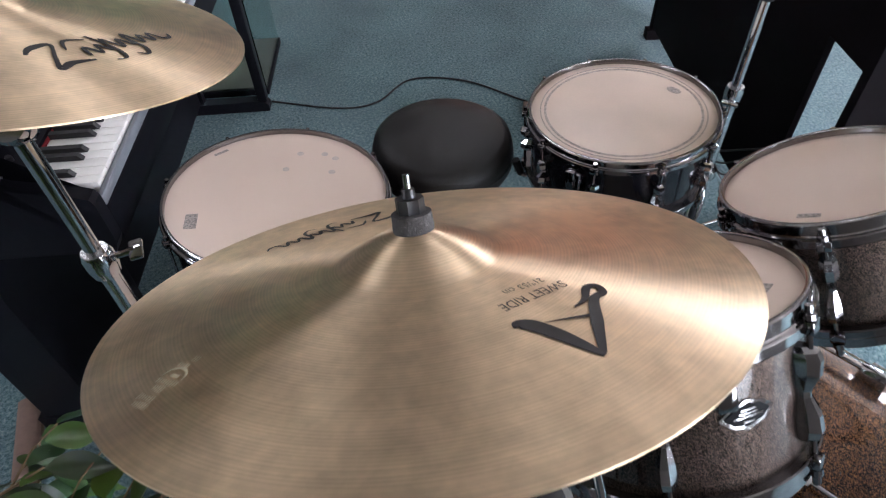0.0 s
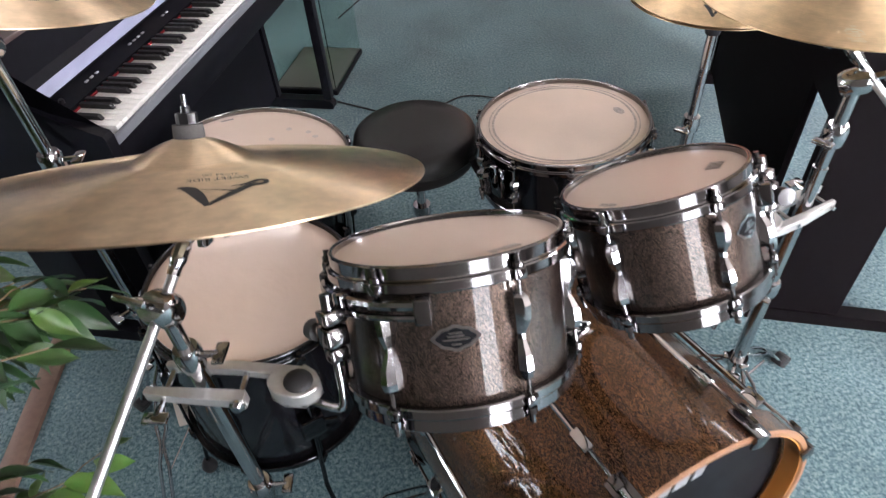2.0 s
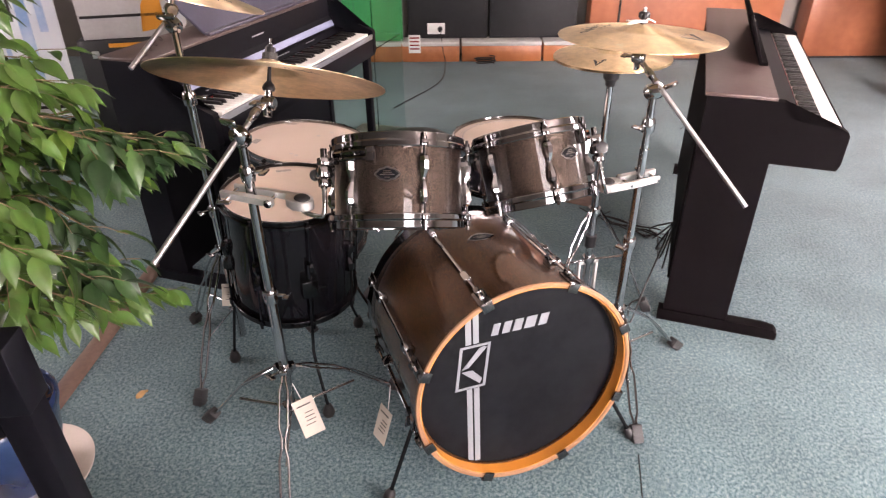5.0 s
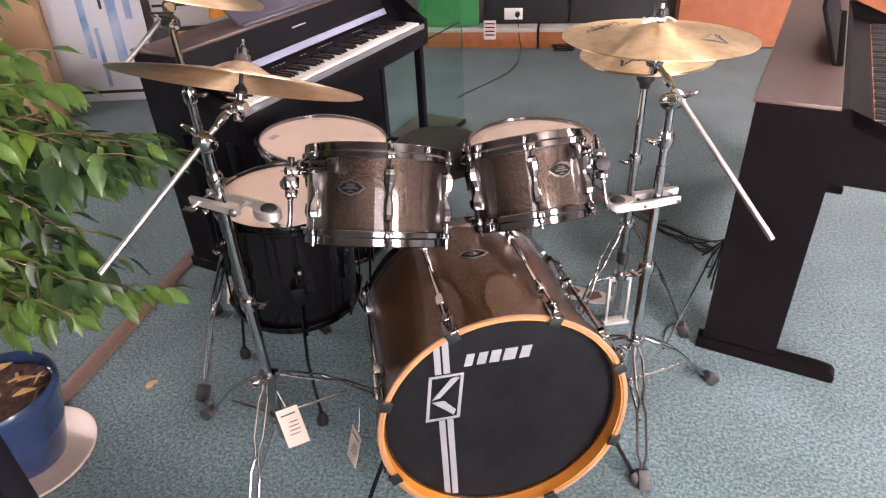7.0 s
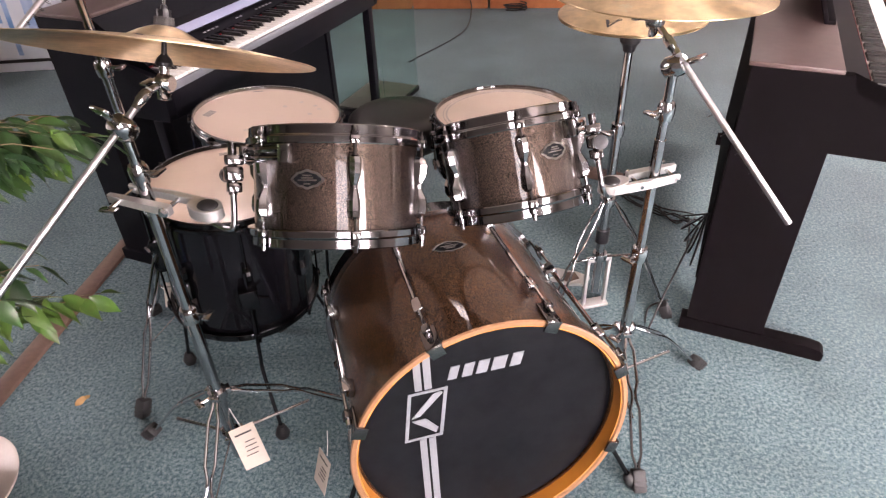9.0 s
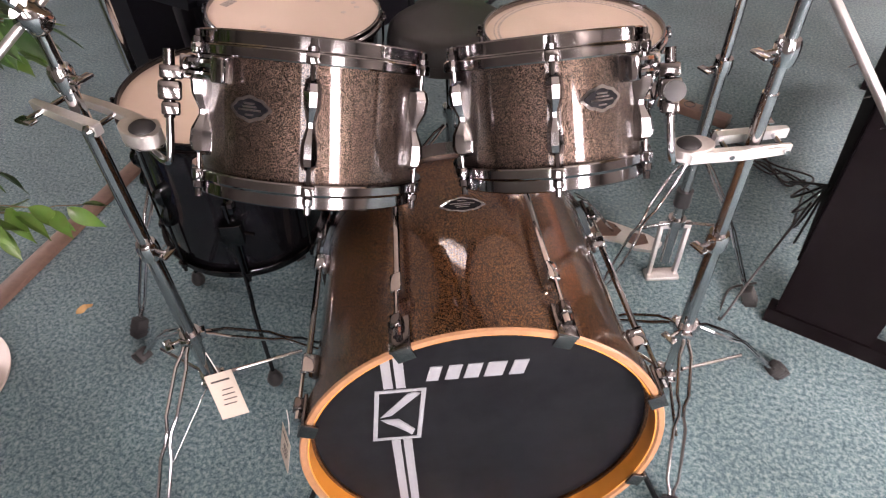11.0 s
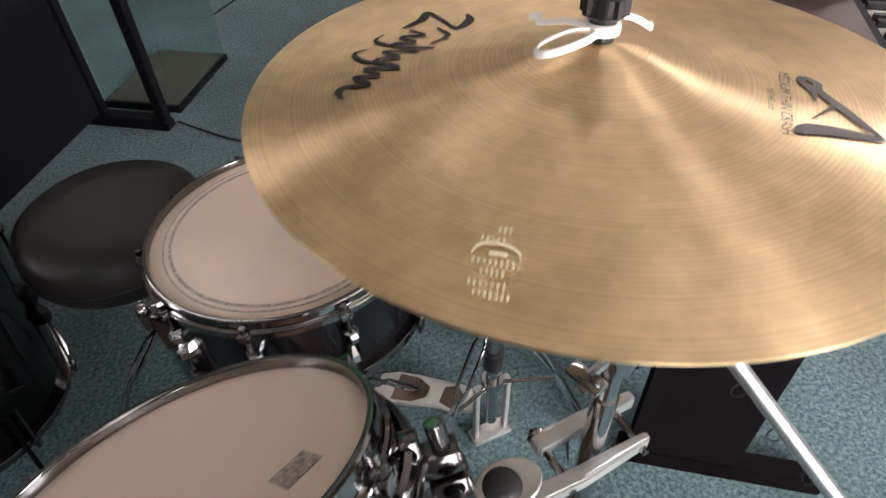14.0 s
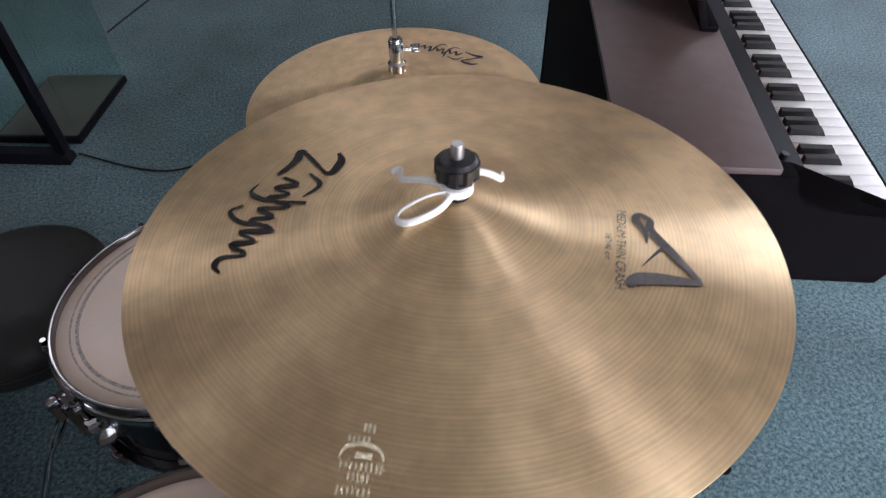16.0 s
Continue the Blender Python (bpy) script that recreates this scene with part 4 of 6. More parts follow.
script_mark(crash_2, CRASH2_S, (0.026, -0.150), (0.140, -0.081))
script_mark(hat_top, HAT_S, (0.129, 0.004), (0.073, 0.085))
swash_mark(hat_top, HAT_S, (-0.07, -0.075), (-0.112, -0.100), (-0.10, -0.062))


def sleeve_nut(cym, top, big=False):
    """Felts and wing nut over a cymbal, on its own threaded rod."""
    z = top
    if big:
        bm = BM()
        lathe(bm, [(0, z - 0.004), (0.0078, z - 0.004), (0.0078, z + 0.016), (0.0, z + 0.016)], 20)
        part("sleeve", bm, PLASTIC, cym)
        bm = BM()
        pts = []
        for k in range(48):
            a = 2 * math.pi * k / 48
            r = 0.0155 + 0.0014 * math.copysign(1, math.cos(8 * a))
            pts.append((r * math.cos(a), r * math.sin(a)))
        prism(bm, [(x * 0.80, y * 0.80) for x, y in pts], 0.010, Matrix.Translation((0, 0, z + 0.016)))
        lathe(bm, [(0, z + 0.014), (0.0105, z + 0.014), (0.0125, z + 0.0162), (0, z + 0.0162)], 24)
        lathe(bm, [(0, z + 0.0258), (0.0125, z + 0.0258), (0.0105, z + 0.0285), (0.005, z + 0.0290), (0, z + 0.0290)], 24)
        part("knob", bm, PLASTIC, cym)
        bm = BM()
        lathe(bm, [(0, z + 0.038), (0.0035, z + 0.038), (0.004, z + 0.036), (0.004, z + 0.027), (0, z + 0.027)], 14)
        part("threaded_rod", bm, STEEL, cym)
    else:
        bm = BM()
        lathe(bm, [(0.006, z - 0.004), (0.0165, z - 0.004), (0.0172, z + 0.004), (0.0165, z + 0.016), (0.006, z + 0.017)], 28, closed=True)
        part("felt_washer", bm, FELT, cym, "grey felt washer")
        bm = BM()
        pts = [((0.0105 if k % 2 else 0.0120) * math.cos(math.pi * k / 8), (0.0105 if k % 2 else 0.0120) * math.sin(math.pi * k / 8)) for k in range(16)]
        prism(bm, pts, 0.012, Matrix.Translation((0, 0, z + 0.0165)))
        lathe(bm, [(0, z + 0.036), (0.005, z + 0.036), (0.006, z + 0.028), (0, z + 0.028)], 12)
        part("knob", bm, PLASTIC, cym)
        bm = BM()
        tube(bm, [(0, 0, z + 0.030), (0, 0, z + 0.048)], 0.003, 12)
        part("threaded_rod", bm, CHROME, cym)


sleeve_nut(ride, 0.046)
sleeve_nut(crash, 0.029, True)
sleeve_nut(crash_2, 0.044)
CORD = material("white_cord", (0.80, 0.78, 0.74), 0.8, grain=0.2, grain_size=600, bump=0.3)
bm = BM()
for pts in ([(-0.007, -0.006, 0.036), (-0.026, -0.016, 0.037), (-0.046, -0.012, 0.033), (-0.052, -0.003, 0.031), (-0.045, 0.003, 0.033), (-0.026, 0.000, 0.038), (-0.006, -0.002, 0.036)],
            [(-0.006, 0.006, 0.036), (-0.016, 0.020, 0.036), (-0.026, 0.036, 0.032), (-0.022, 0.045, 0.033), (-0.028, 0.048, 0.031)],
            [(0.008, 0.002, 0.036), (0.018, 0.004, 0.039), (0.028, -0.001, 0.037), (0.036, -0.006, 0.033), (0.040, -0.002, 0.033)]):
    tube(bm, curve_points([Vector((x * 0.82, y * 0.82, z)) for x, y, z in pts], 8), 0.0022, 8, 0.5)
lathe(bm, [(0.0082, 0.033), (0.0102, 0.034), (0.0102, 0.039), (0.0082, 0.040)], 24, closed=True)
part("knotted_cord", bm, CORD, crash, "white cord tied in a bow under the knob")


# ---- stands ----
def wing(bm, at, way, size=1.0):
    """A wing screw that points along way."""
    m = along(at, Vector(at) + Vector(way))
    s = size
    bmv = len(bm.verts)
    tube(bm, [m @ Vector((0, 0, 0)), m @ Vector((0, 0, 0.022 * s))], 0.0045 * s, 8)
    box(bm, -0.016 * s, 0.016 * s, -0.003 * s, 0.003 * s, 0.016 * s, 0.032 * s, 0.0025 * s, m)


def double_leg(parent, top, foot, mat=None, rubber=True):
    """A stand leg of two bars, pinched together on the way, with a rubber foot."""
    top, foot = Vector(top), Vector(foot)
    end = foot + (top - foot).normalized() * 0.045
    way = end - top
    side = Vector((-way.y, way.x, 0)).normalized()
    knee = Vector((0, 0, 0.05))
    spots = (0, 0.06, 0.14, 0.40, 0.47, 0.53, 0.60, 0.88, 0.95, 1)
    gaps = (0.004, 0.005, 0.011, 0.011, 0.0045, 0.0045, 0.011, 0.011, 0.004, 0.004)
    bm = BM()
    for sign in (-1, 1):
        pts = [top + way * t + side * sign * g + knee * math.sin(math.pi * min(1, t * 1.1)) * 0.5 for t, g in zip(spots, gaps)]
        tube(bm, pts, 0.0038, 8)
    part("leg", bm, mat or CHROME, parent)
    bm = BM()
    m = along(foot, end)
    flat = (foot - top).to_2d().to_3d().normalized()
    box(bm, -0.016, 0.016, -0.016, 0.016, -0.004, 0.05, 0.005, m)
    box(bm, -0.0165, 0.0165, -0.0165, 0.0165, 0.010, 0.014, 0.001, m)
    box(bm, -0.0165, 0.0165, -0.0165, 0.0165, 0.022, 0.026, 0.001, m)
    for v in bm.verts:
        v.co.z = max(v.co.z, 0.0)
    part("rubber_foot", bm, RUBBER, parent)


def stand(name, label, x, y, feet, hub, low, tubes, clamps, group="cymbal stands"):
    """A tripod stand: feet on the floor, a hub, a lower collar, tubes (z0, z1, radius) and clamps (z, radius, way of the wing screw)."""
    s = thing(name, label, "stand", pose(x, y, 0), group)
    for fx, fy in feet:
        d = Vector((fx - x, fy - y, 0)).normalized()
        double_leg(s, d * 0.022 + Vector((0, 0, hub)), (fx - x, fy - y, 0.004))
        bm = BM()
        mid = d * 0.022 + (Vector((fx - x, fy - y, 0.0)) - d * 0.022) * 0.52 + Vector((0, 0, hub * 0.44))
        tube(bm, [d * 0.02 + Vector((0, 0, low)), mid], 0.0042, 8, 0.4)
        part("leg_brace", bm, CHROME, s)
    for name_, z in (("hub", hub), ("lower_collar", low)):
        bm = BM()
        lathe(bm, [(0.013, z - 0.012), (0.021, z - 0.012), (0.023, z), (0.021, z + 0.012), (0.013, z + 0.012)], 20, closed=True)
        for fx, fy in feet:
            a = math.atan2(fy - y, fx - x)
            box(bm, 0.012, 0.030, -0.010, 0.010, z - 0.010, z + 0.010, 0.003, Matrix.Rotation(a, 4, "Z"))
        part(name_, bm, CHROME, s)
    bm = BM()
    wing(bm, (-0.018, -0.012, hub), (-1, -0.6, 0))
    part("wing_screw", bm, CHROME, s)
    for z0, z1, r in tubes:
        bm = BM()
        lathe(bm, [(0, z0), (r, z0), (r, z1), (0, z1)], 24)
        part("tube", bm, CHROME, s)
    for z, r, way in clamps:
        bm = BM()
        lathe(bm, [(r - 0.003, z - 0.020), (r + 0.004, z - 0.020), (r + 0.006, z - 0.008), (r + 0.006, z + 0.008), (r + 0.003, z + 0.016), (r - 0.003, z + 0.016)], 24, closed=True)
        way = Vector(way).normalized()
        wing(bm, way * (r + 0.004) + Vector((0, 0, z)), way)
        part("height_clamp", bm, CHROME, s)
    return s


def boom(s, m_inv, tail, grip, head, cym_m, knurl=True):
    """A boom rod from its free tail through the grip to the tilter under a cymbal."""
    tail, grip, head = (m_inv @ Vector(p) for p in (tail, grip, head))
    bm = BM()
    way = (head - tail).normalized()
    tube(bm, [tail, head], 0.0062, 14)
    part("boom_rod", bm, STEEL, s, "knurled satin boom rod")
    bm = BM()
    m = along(grip, head)
    mark = None
    for k in range(6):
        p = tail + (grip - tail) * (0.08 + 0.12 * k)
        q = along(p, head)
        if mark is None:
            lathe(bm, [(0.006, -0.0006), (0.0066, -0.0006), (0.0066, 0.0006), (0.006, 0.0006)], 12, closed=True)
            mark = part("rod_mark", bm, PLASTIC, s, m=q)
        else:
            again(mark, q)
    bm = BM()
    lathe(bm, [(0, -0.020), (0.017, -0.020), (0.021, -0.012), (0.021, 0.012), (0.017, 0.020), (0, 0.020)], 20, m @ Matrix.Rotation(math.pi / 2, 4, "X"))
    lathe(bm, [(0.006, -0.020), (0.012, -0.018), (0.013, 0.0), (0.012, 0.018), (0.006, 0.020)], 16, m, closed=True)
    wing(bm, m @ Vector((0.0, 0.016, 0.0)), m.to_3x3() @ Vector((0, 1, 0)), 1.3)
    part("boom_grip", bm, CHROME, s)
    # tilter
    seat = m_inv @ (cym_m @ Vector((0, 0, 0.006)))
    axis = (m_inv.to_3x3() @ cym_m.to_3x3() @ Vector((0, 0, 1))).normalized()
    base = seat - axis * 0.055
    bm = BM()
    tube(bm, curve_points([head - way * 0.045, head - way * 0.01, base], 6), [0.0075] * 3 + [0.0095] * 4 + [0.0065] * 4 + [0.008] * 2)
    for z in (-0.0165, -0.004, 0.009):
        lathe(bm, [(0, z), (0.0125, z), (0.0145, z + 0.0025), (0.0125, z + 0.005), (0, z + 0.005)], 16, along(base, seat) @ Matrix.Rotation(math.pi / 2, 4, "Y"))
    q = along(base, seat)
    lathe(bm, [(0, -0.011), (0.012, -0.011), (0.014, -0.008), (0.0175, -0.006), (0.0175, 0.006), (0.014, 0.008), (0.012, 0.013), (0.006, 0.015), (0, 0.015)], 20, q @ Matrix.Rotation(math.pi / 2, 4, "Y"))
    box(bm, -0.006, 0.006, -0.013, 0.013, -0.030, 0.004, 0.003, q)
    lathe(bm, [(0, 0), (0.008, 0), (0.009, 0.03), (0, 0.03)], 14, q)
    wing(bm, q @ Vector((0.012, 0, 0)), q.to_3x3() @ Vector((1, 0, 0)), 0.9)
    part("tilter", bm, CHROME, s)
    bm = BM()
    lathe(bm, [(0, 0.028), (0.013, 0.028), (0.015, 0.034), (0.012, 0.042), (0.005, 0.05), (0.004, 0.085), (0, 0.085)], 18, q)
    part("cymbal_seat", bm, PLASTIC, s)


ride_stand = stand("cymbal_stand", "chrome boom cymbal stand carrying the ride cymbal", -0.560, 0.312, [(-0.815, 0.475), (-0.622, -0.05), (-0.215, 0.432)], 0.275, 0.13,
                   [(0.05, 0.52, 0.0135), (0.45, 0.845, 0.0115), (0.80, 0.925, 0.0095)], [(0.52, 0.0135, (1, -0.4, 0)), (0.855, 0.0115, (1, -0.5, 0.1))])
boom(ride_stand, ride_stand.matrix_world.inverted(), (-0.758, 0.096, 0.781), (-0.561, 0.312, 0.940), (-0.512, 0.362, 0.985), ride.matrix_world)
crash_stand = stand("cymbal_stand", "chrome boom cymbal stand carrying the crash cymbal", 0.436, 0.270, [(0.747, 0.334), (0.382, 0.000), (0.215, 0.500)], 0.275, 0.12,
                    [(0.04, 0.515, 0.0135), (0.45, 0.80, 0.0115), (0.77, 0.945, 0.0095)], [(0.515, 0.0135, (-1, -0.5, 0)), (0.865, 0.0115, (-1, -0.3, 0))])
boom(crash_stand, crash_stand.matrix_world.inverted(), (0.578, 0.030, 0.723), (0.440, 0.275, 0.950), (0.422, 0.300, 1.005), crash.matrix_world)
tall_stand = stand("cymbal_stand", "tall chrome boom cymbal stand behind the floor tom", -0.690, 0.762, [(-0.840, 0.545), (-0.868, 1.000), (-0.45, 0.81)], 0.42, 0.20,
                   [(0.08, 0.56, 0.0135), (0.50, 0.905, 0.0115), (0.86, 1.10, 0.0095)], [(0.56, 0.0135, (-1, -0.4, 0)), (0.905, 0.0125, (1, -0.3, 0))])
boom(tall_stand, tall_stand.matrix_world.inverted(), (-0.80, 0.66, 1.02), (-0.690, 0.765, 1.095), (-0.684, 0.785, 1.125), crash_2.matrix_world)


def mount_arm(name, label, pole, elbow, grip, post):
    """A cast multi-clamp from a stand's tube, with an L-shaped rod that carries a tom."""
    a = thing(name, label, "clamp", pose(*pole), "tom clamps")
    inv = a.matrix_world.inverted()
    p0, p1 = Vector((0, 0, 0)), inv @ Vector(elbow)
    way = (p1 - p0).normalized()
    side = Vector((-way.y, way.x, 0)).normalized()
    m = Matrix(((way.x, side.x, 0, 0), (way.y, side.y, 0, 0), (way.z, side.z, 1, 0), (0, 0, 0, 1)))
    L = (p1 - p0).length
    for x0, x1, y0, y1, way_ in ((-0.050, L + 0.004, 0.014, 0.026, 1), (-0.064, L * 0.50, -0.028, -0.015, -1)):
        bm = BM()
        mid = (x0 + x1) / 2
        prism(bm, [(x0, y0), (mid, y0 + 0.002 * way_), (x1, y0 - 0.004), (x1, y1), (mid, y1 + 0.003 * way_), (x0, y1 - 0.003)], 0.018, m @ Matrix.Translation((0, 0, -0.009)))
        bmesh.ops.bevel(bm, geom=[e for e in bm.edges], offset=0.002, segments=2, affect="EDGES")
        part("clamp_jaw", bm, CAST, a, "matt cast metal jaw")
    bm = BM()
    ring_ = [(0.030 * math.cos(2 * math.pi * k / 20) * (1.18 if 5 < k < 15 else 1), 0.024 * math.sin(2 * math.pi * k / 20)) for k in range(20)]
    prism(bm, ring_, 0.022, m @ Matrix.Translation((L - 0.004, 0, -0.010)))
    bmesh.ops.bevel(bm, geom=[e for e in bm.edges], offset=0.0015, segments=1, affect="EDGES")
    part("socket_ring", bm, CAST, a)
    bm = BM()
    lathe(bm, [(0, 0.020), (0.007, 0.0195), (0.014, 0.017), (0.018, 0.0135), (0.0185, 0.0122), (0, 0.0122)], 22, m @ Matrix.Translation((L, 0, 0)))
    part("socket", bm, RUBBER, a, "black rubber ball socket")
    bm = BM()
    tube(bm, [m @ Vector((-0.040, -0.034, 0)), m @ Vector((-0.040, 0.030, 0))], 0.004, 10)
    wing(bm, m @ Vector((-0.040, -0.032, 0)), m.to_3x3() @ Vector((0, -1, 0)), 1.0)
    part("wing_screw", bm, CHROME, a)
    bm = BM()
    tube(bm, [m @ Vector((L * 0.42, -0.036, 0)), m @ Vector((L * 0.42, 0.030, 0))], 0.004, 10)
    lathe(bm, [(0, 0), (0.009, 0), (0.010, 0.004), (0.006, 0.009), (0, 0.009)], 14, along(m @ Vector((L * 0.42, -0.030, 0)), m @ Vector((L * 0.42, -0.06, 0))))
    part("pivot_screw", bm, CHROME, a)
    bm = BM()
    g, q = inv @ Vector(grip), inv @ Vector(post)
    start = p1 + Vector((0, 0, -0.004))
    low = Vector((p1.x, p1.y, min(p1.z - 0.018, g.z)))
    tube(bm, curve_points([start, low, low.lerp(g, 0.75), g.lerp(q, 0.10), g.lerp(q, 0.5), q], 6), 0.0055, 12)
    part("l_rod", bm, CHROME, a)
    return a


def block_axis(d, r, angle, z):
    """A place on the axis of a tom's rod block."""
    return d.matrix_world @ Matrix.Rotation(radians(angle), 4, "Z") @ Vector((0, -r - 0.040, z))


mount_arm("tom_clamp", "cast metal clamp holding the larger tom's rod", (-0.560, 0.312, 0.802), (-0.452, 0.258, 0.788), block_axis(tom_1, 0.1525, -75, -0.185), block_axis(tom_1, 0.1525, -75, -0.03))
mount_arm("tom_clamp", "cast metal clamp holding the smaller tom's rod", (0.436, 0.270, 0.712), (0.338, 0.268, 0.708), block_axis(tom_2, 0.127, 78, -0.185), block_axis(tom_2, 0.127, 78, -0.03))


def tom_bracket(d, r, angle, span):
    """A bar hung on the tension rods below the top hoop, with the clamp block for the rod."""
    bm = BM()
    n = 14
    for z0, z1, o in ((-0.050, -0.037, 0.012), (-0.062, -0.053, 0.015)):
        pts = [Matrix.Rotation(radians(angle - span / 2 + span * k / n), 4, "Z") @ Vector((0, -r - o - 0.006, (z0 + z1) / 2)) for k in range(n + 1)]
        tube(bm, pts, (z1 - z0) / 2, 8)
    for a in (-span / 2, 0, span / 2):
        box(bm, -0.010, 0.010, -r - 0.027, -r - 0.006, -0.066, -0.034, 0.003, Matrix.Rotation(radians(angle + a), 4, "Z"))
    part("suspension_bar", bm, SMOKE, d, "smoked metal suspension bar")
    bm = BM()
    m = Matrix.Rotation(radians(angle), 4, "Z")
    box(bm, -0.013, 0.013, -r - 0.052, -r - 0.022, -0.068, -0.050, 0.003, m)
    box(bm, -0.016, 0.016, -r - 0.054, -r - 0.024, -0.096, -0.070, 0.004, m)
    box(bm, -0.012, 0.012, -r - 0.050, -r - 0.026, -0.116, -0.098, 0.003, m)
    tube(bm, [m @ Vector((0, -r - 0.040, -0.120)), m @ Vector((0, -r - 0.040, -0.030))], 0.0075, 12)
    part("rod_block", bm, DARK_CHROME, d)
    bm = BM()
    lathe(bm, [(0, 0), (0.006, 0), (0.006, 0.016), (0.013, 0.018), (0.014, 0.034), (0, 0.036)], 18, m @ Matrix.Translation((-0.016, -r - 0.04, -0.085)) @ Matrix.Rotation(-math.pi / 2, 4, "Y"))
    part("drum_key_knob", bm, PLASTIC, d)


tom_bracket(tom_1, 0.1525, -75, 80)
tom_bracket(tom_2, 0.127, 78, 80)

# ---- hi-hat stand ----
hx, hy = 0.556, 0.668
hat_stand = thing("hi_hat_stand", "chrome hi-hat stand with a foot pedal", "stand", pose(hx, hy, 0))
for z0, z1, r in ((0.06, 0.64, 0.0135), (0.60, 0.880, 0.0105)):
    bm = BM()
    lathe(bm, [(0, z0), (r, z0), (r, z1), (0, z1)], 24)
    part("tube", bm, CHROME, hat_stand)
bm = BM()
tube(bm, [(0, 0, 0.87), (0, 0, 1.20)], 0.0032, 10)
part("pull_rod", bm, CHROME, hat_stand)
bm = BM()
lathe(bm, [(0, 0.842), (0.015, 0.842), (0.017, 0.856), (0.025, 0.866), (0.026, 0.893), (0.030, 0.900), (0.028, 0.911), (0, 0.911)], 24)
part("hat_seat", bm, PLASTIC, hat_stand)
bm = BM()
lathe(bm, [(0.004, 0.972), (0.010, 0.972), (0.0105, 0.982), (0.008, 0.985), (0.0085, 1.008), (0.007, 1.012), (0.004, 1.012)], 18, closed=True)
wing(bm, (0.007, -0.004, 0.998), (1, -0.4, 0), 0.55)
part("clutch", bm, CHROME, hat_stand)
bm = BM()
lathe(bm, [(0.010, 0.61), (0.018, 0.61), (0.020, 0.63), (0.018, 0.645), (0.010, 0.645)], 20, closed=True)
wing(bm, (-0.016, -0.008, 0.628), (-1, -0.4, 0), 1.1)
part("height_clamp", bm, CHROME, hat_stand)
for a in (-30, 205):
    d = Vector((math.cos(radians(a)), math.sin(radians(a)), 0))
    double_leg(hat_stand, d * 0.02 + Vector((0, 0, 0.40)), d * 0.235 + Vector((0, 0, 0.004)))
    bm = BM()
    tube(bm, [d * 0.016 + Vector((0, 0, 0.20)), d * 0.125 + Vector((0, 0, 0.23))], 0.0042, 8, 0.4)
    part("leg_brace", bm, CHROME, hat_stand)
for name_, z in (("hub", 0.40), ("lower_collar", 0.20)):
    bm = BM()
    lathe(bm, [(0.013, z - 0.012), (0.022, z - 0.012), (0.024, z), (0.022, z + 0.012), (0.013, z + 0.012)], 20, closed=True)
    part(name_, bm, CHROME, hat_stand)
bm = BM()
lathe(bm, [(0.0135, 0.255), (0.020, 0.255), (0.020, 0.30), (0.0135, 0.30)], 20, closed=True)
part("spring_collar", bm, PLASTIC, hat_stand)
bm = BM()
box(bm, -0.040, -0.030, -0.008, 0.008, 0.0, 0.19, 0.002)
box(bm, 0.030, 0.040, -0.008, 0.008, 0.0, 0.19, 0.002)
box(bm, -0.045, 0.045, -0.02, 0.02, 0.0, 0.012, 0.003)
box(bm, -0.040, 0.040, -0.008, 0.008, 0.18, 0.196, 0.003)
part("pedal_frame", bm, CAST, hat_stand)
bm = BM()
tilt = Matrix.Translation((-0.008, 0.040, 0.062)) @ Matrix.Rotation(radians(46), 4, "Z") @ Matrix.Rotation(radians(-10), 4, "X")
plate = [(-0.022, 0.0), (0.022, 0.0), (0.036, 0.05), (0.028, 0.10), (0.040, 0.15), (0.040, 0.205), (0.024, 0.212), (0.026, 0.245), (-0.026, 0.245), (-0.024, 0.212), (-0.040, 0.205), (-0.040, 0.15), (-0.028, 0.10), (-0.036, 0.05)]
prism(bm, plate, 0.010, tilt)
part("footboard", bm, CAST, hat_stand, "cast metal footboard")
for outline in ([(-0.030, 0.055), (0.0, 0.028), (0.030, 0.055), (0.020, 0.084), (0.0, 0.066), (-0.020, 0.084)], [(-0.032, 0.150), (-0.014, 0.118), (-0.022, 0.150), (0.0, 0.186), (0.022, 0.150), (0.014, 0.118), (0.032, 0.150), (0.034, 0.198), (-0.034, 0.198)]):
    bm = BM()
    prism(bm, outline, 0.0016, tilt @ Matrix.Translation((0, 0, 0.0102)))
    part("footboard_grip", bm, BROWN_RAIL, hat_stand, "dark brown grip field on the footboard")

# ---- snare stand ----
snare_stand = thing("snare_stand", "low chrome snare drum stand", "stand", pose(0.251, 0.737, 0))
bm = BM()
lathe(bm, [(0, 0.10), (0.0135, 0.10), (0.0135, 0.40), (0.010, 0.40), (0.010, 0.52), (0, 0.52)], 20)
part("tube", bm, CHROME, snare_stand)
for a in (20, 140, 260):
    d = Vector((math.cos(radians(a)), math.sin(radians(a)), 0))
    double_leg(snare_stand, d * 0.02 + Vector((0, 0, 0.26)), d * 0.25 + Vector((0, 0, 0.004)))
    bm = BM()
    tube(bm, curve_points([d * 0.01 + Vector((0, 0, 0.50)), d * 0.10 + Vector((0, 0, 0.515)), d * 0.19 + Vector((0, 0, 0.525)), d * 0.205 + Vector((0, 0, 0.56))], 5), 0.006, 10)
    part("basket_arm", bm, CHROME, snare_stand)
    bm = BM()
    tube(bm, [d * 0.193 + Vector((0, 0, 0.53)), d * 0.206 + Vector((0, 0, 0.565))], 0.009, 10)
    part("rubber_grip", bm, RUBBER, snare_stand)
bm = BM()
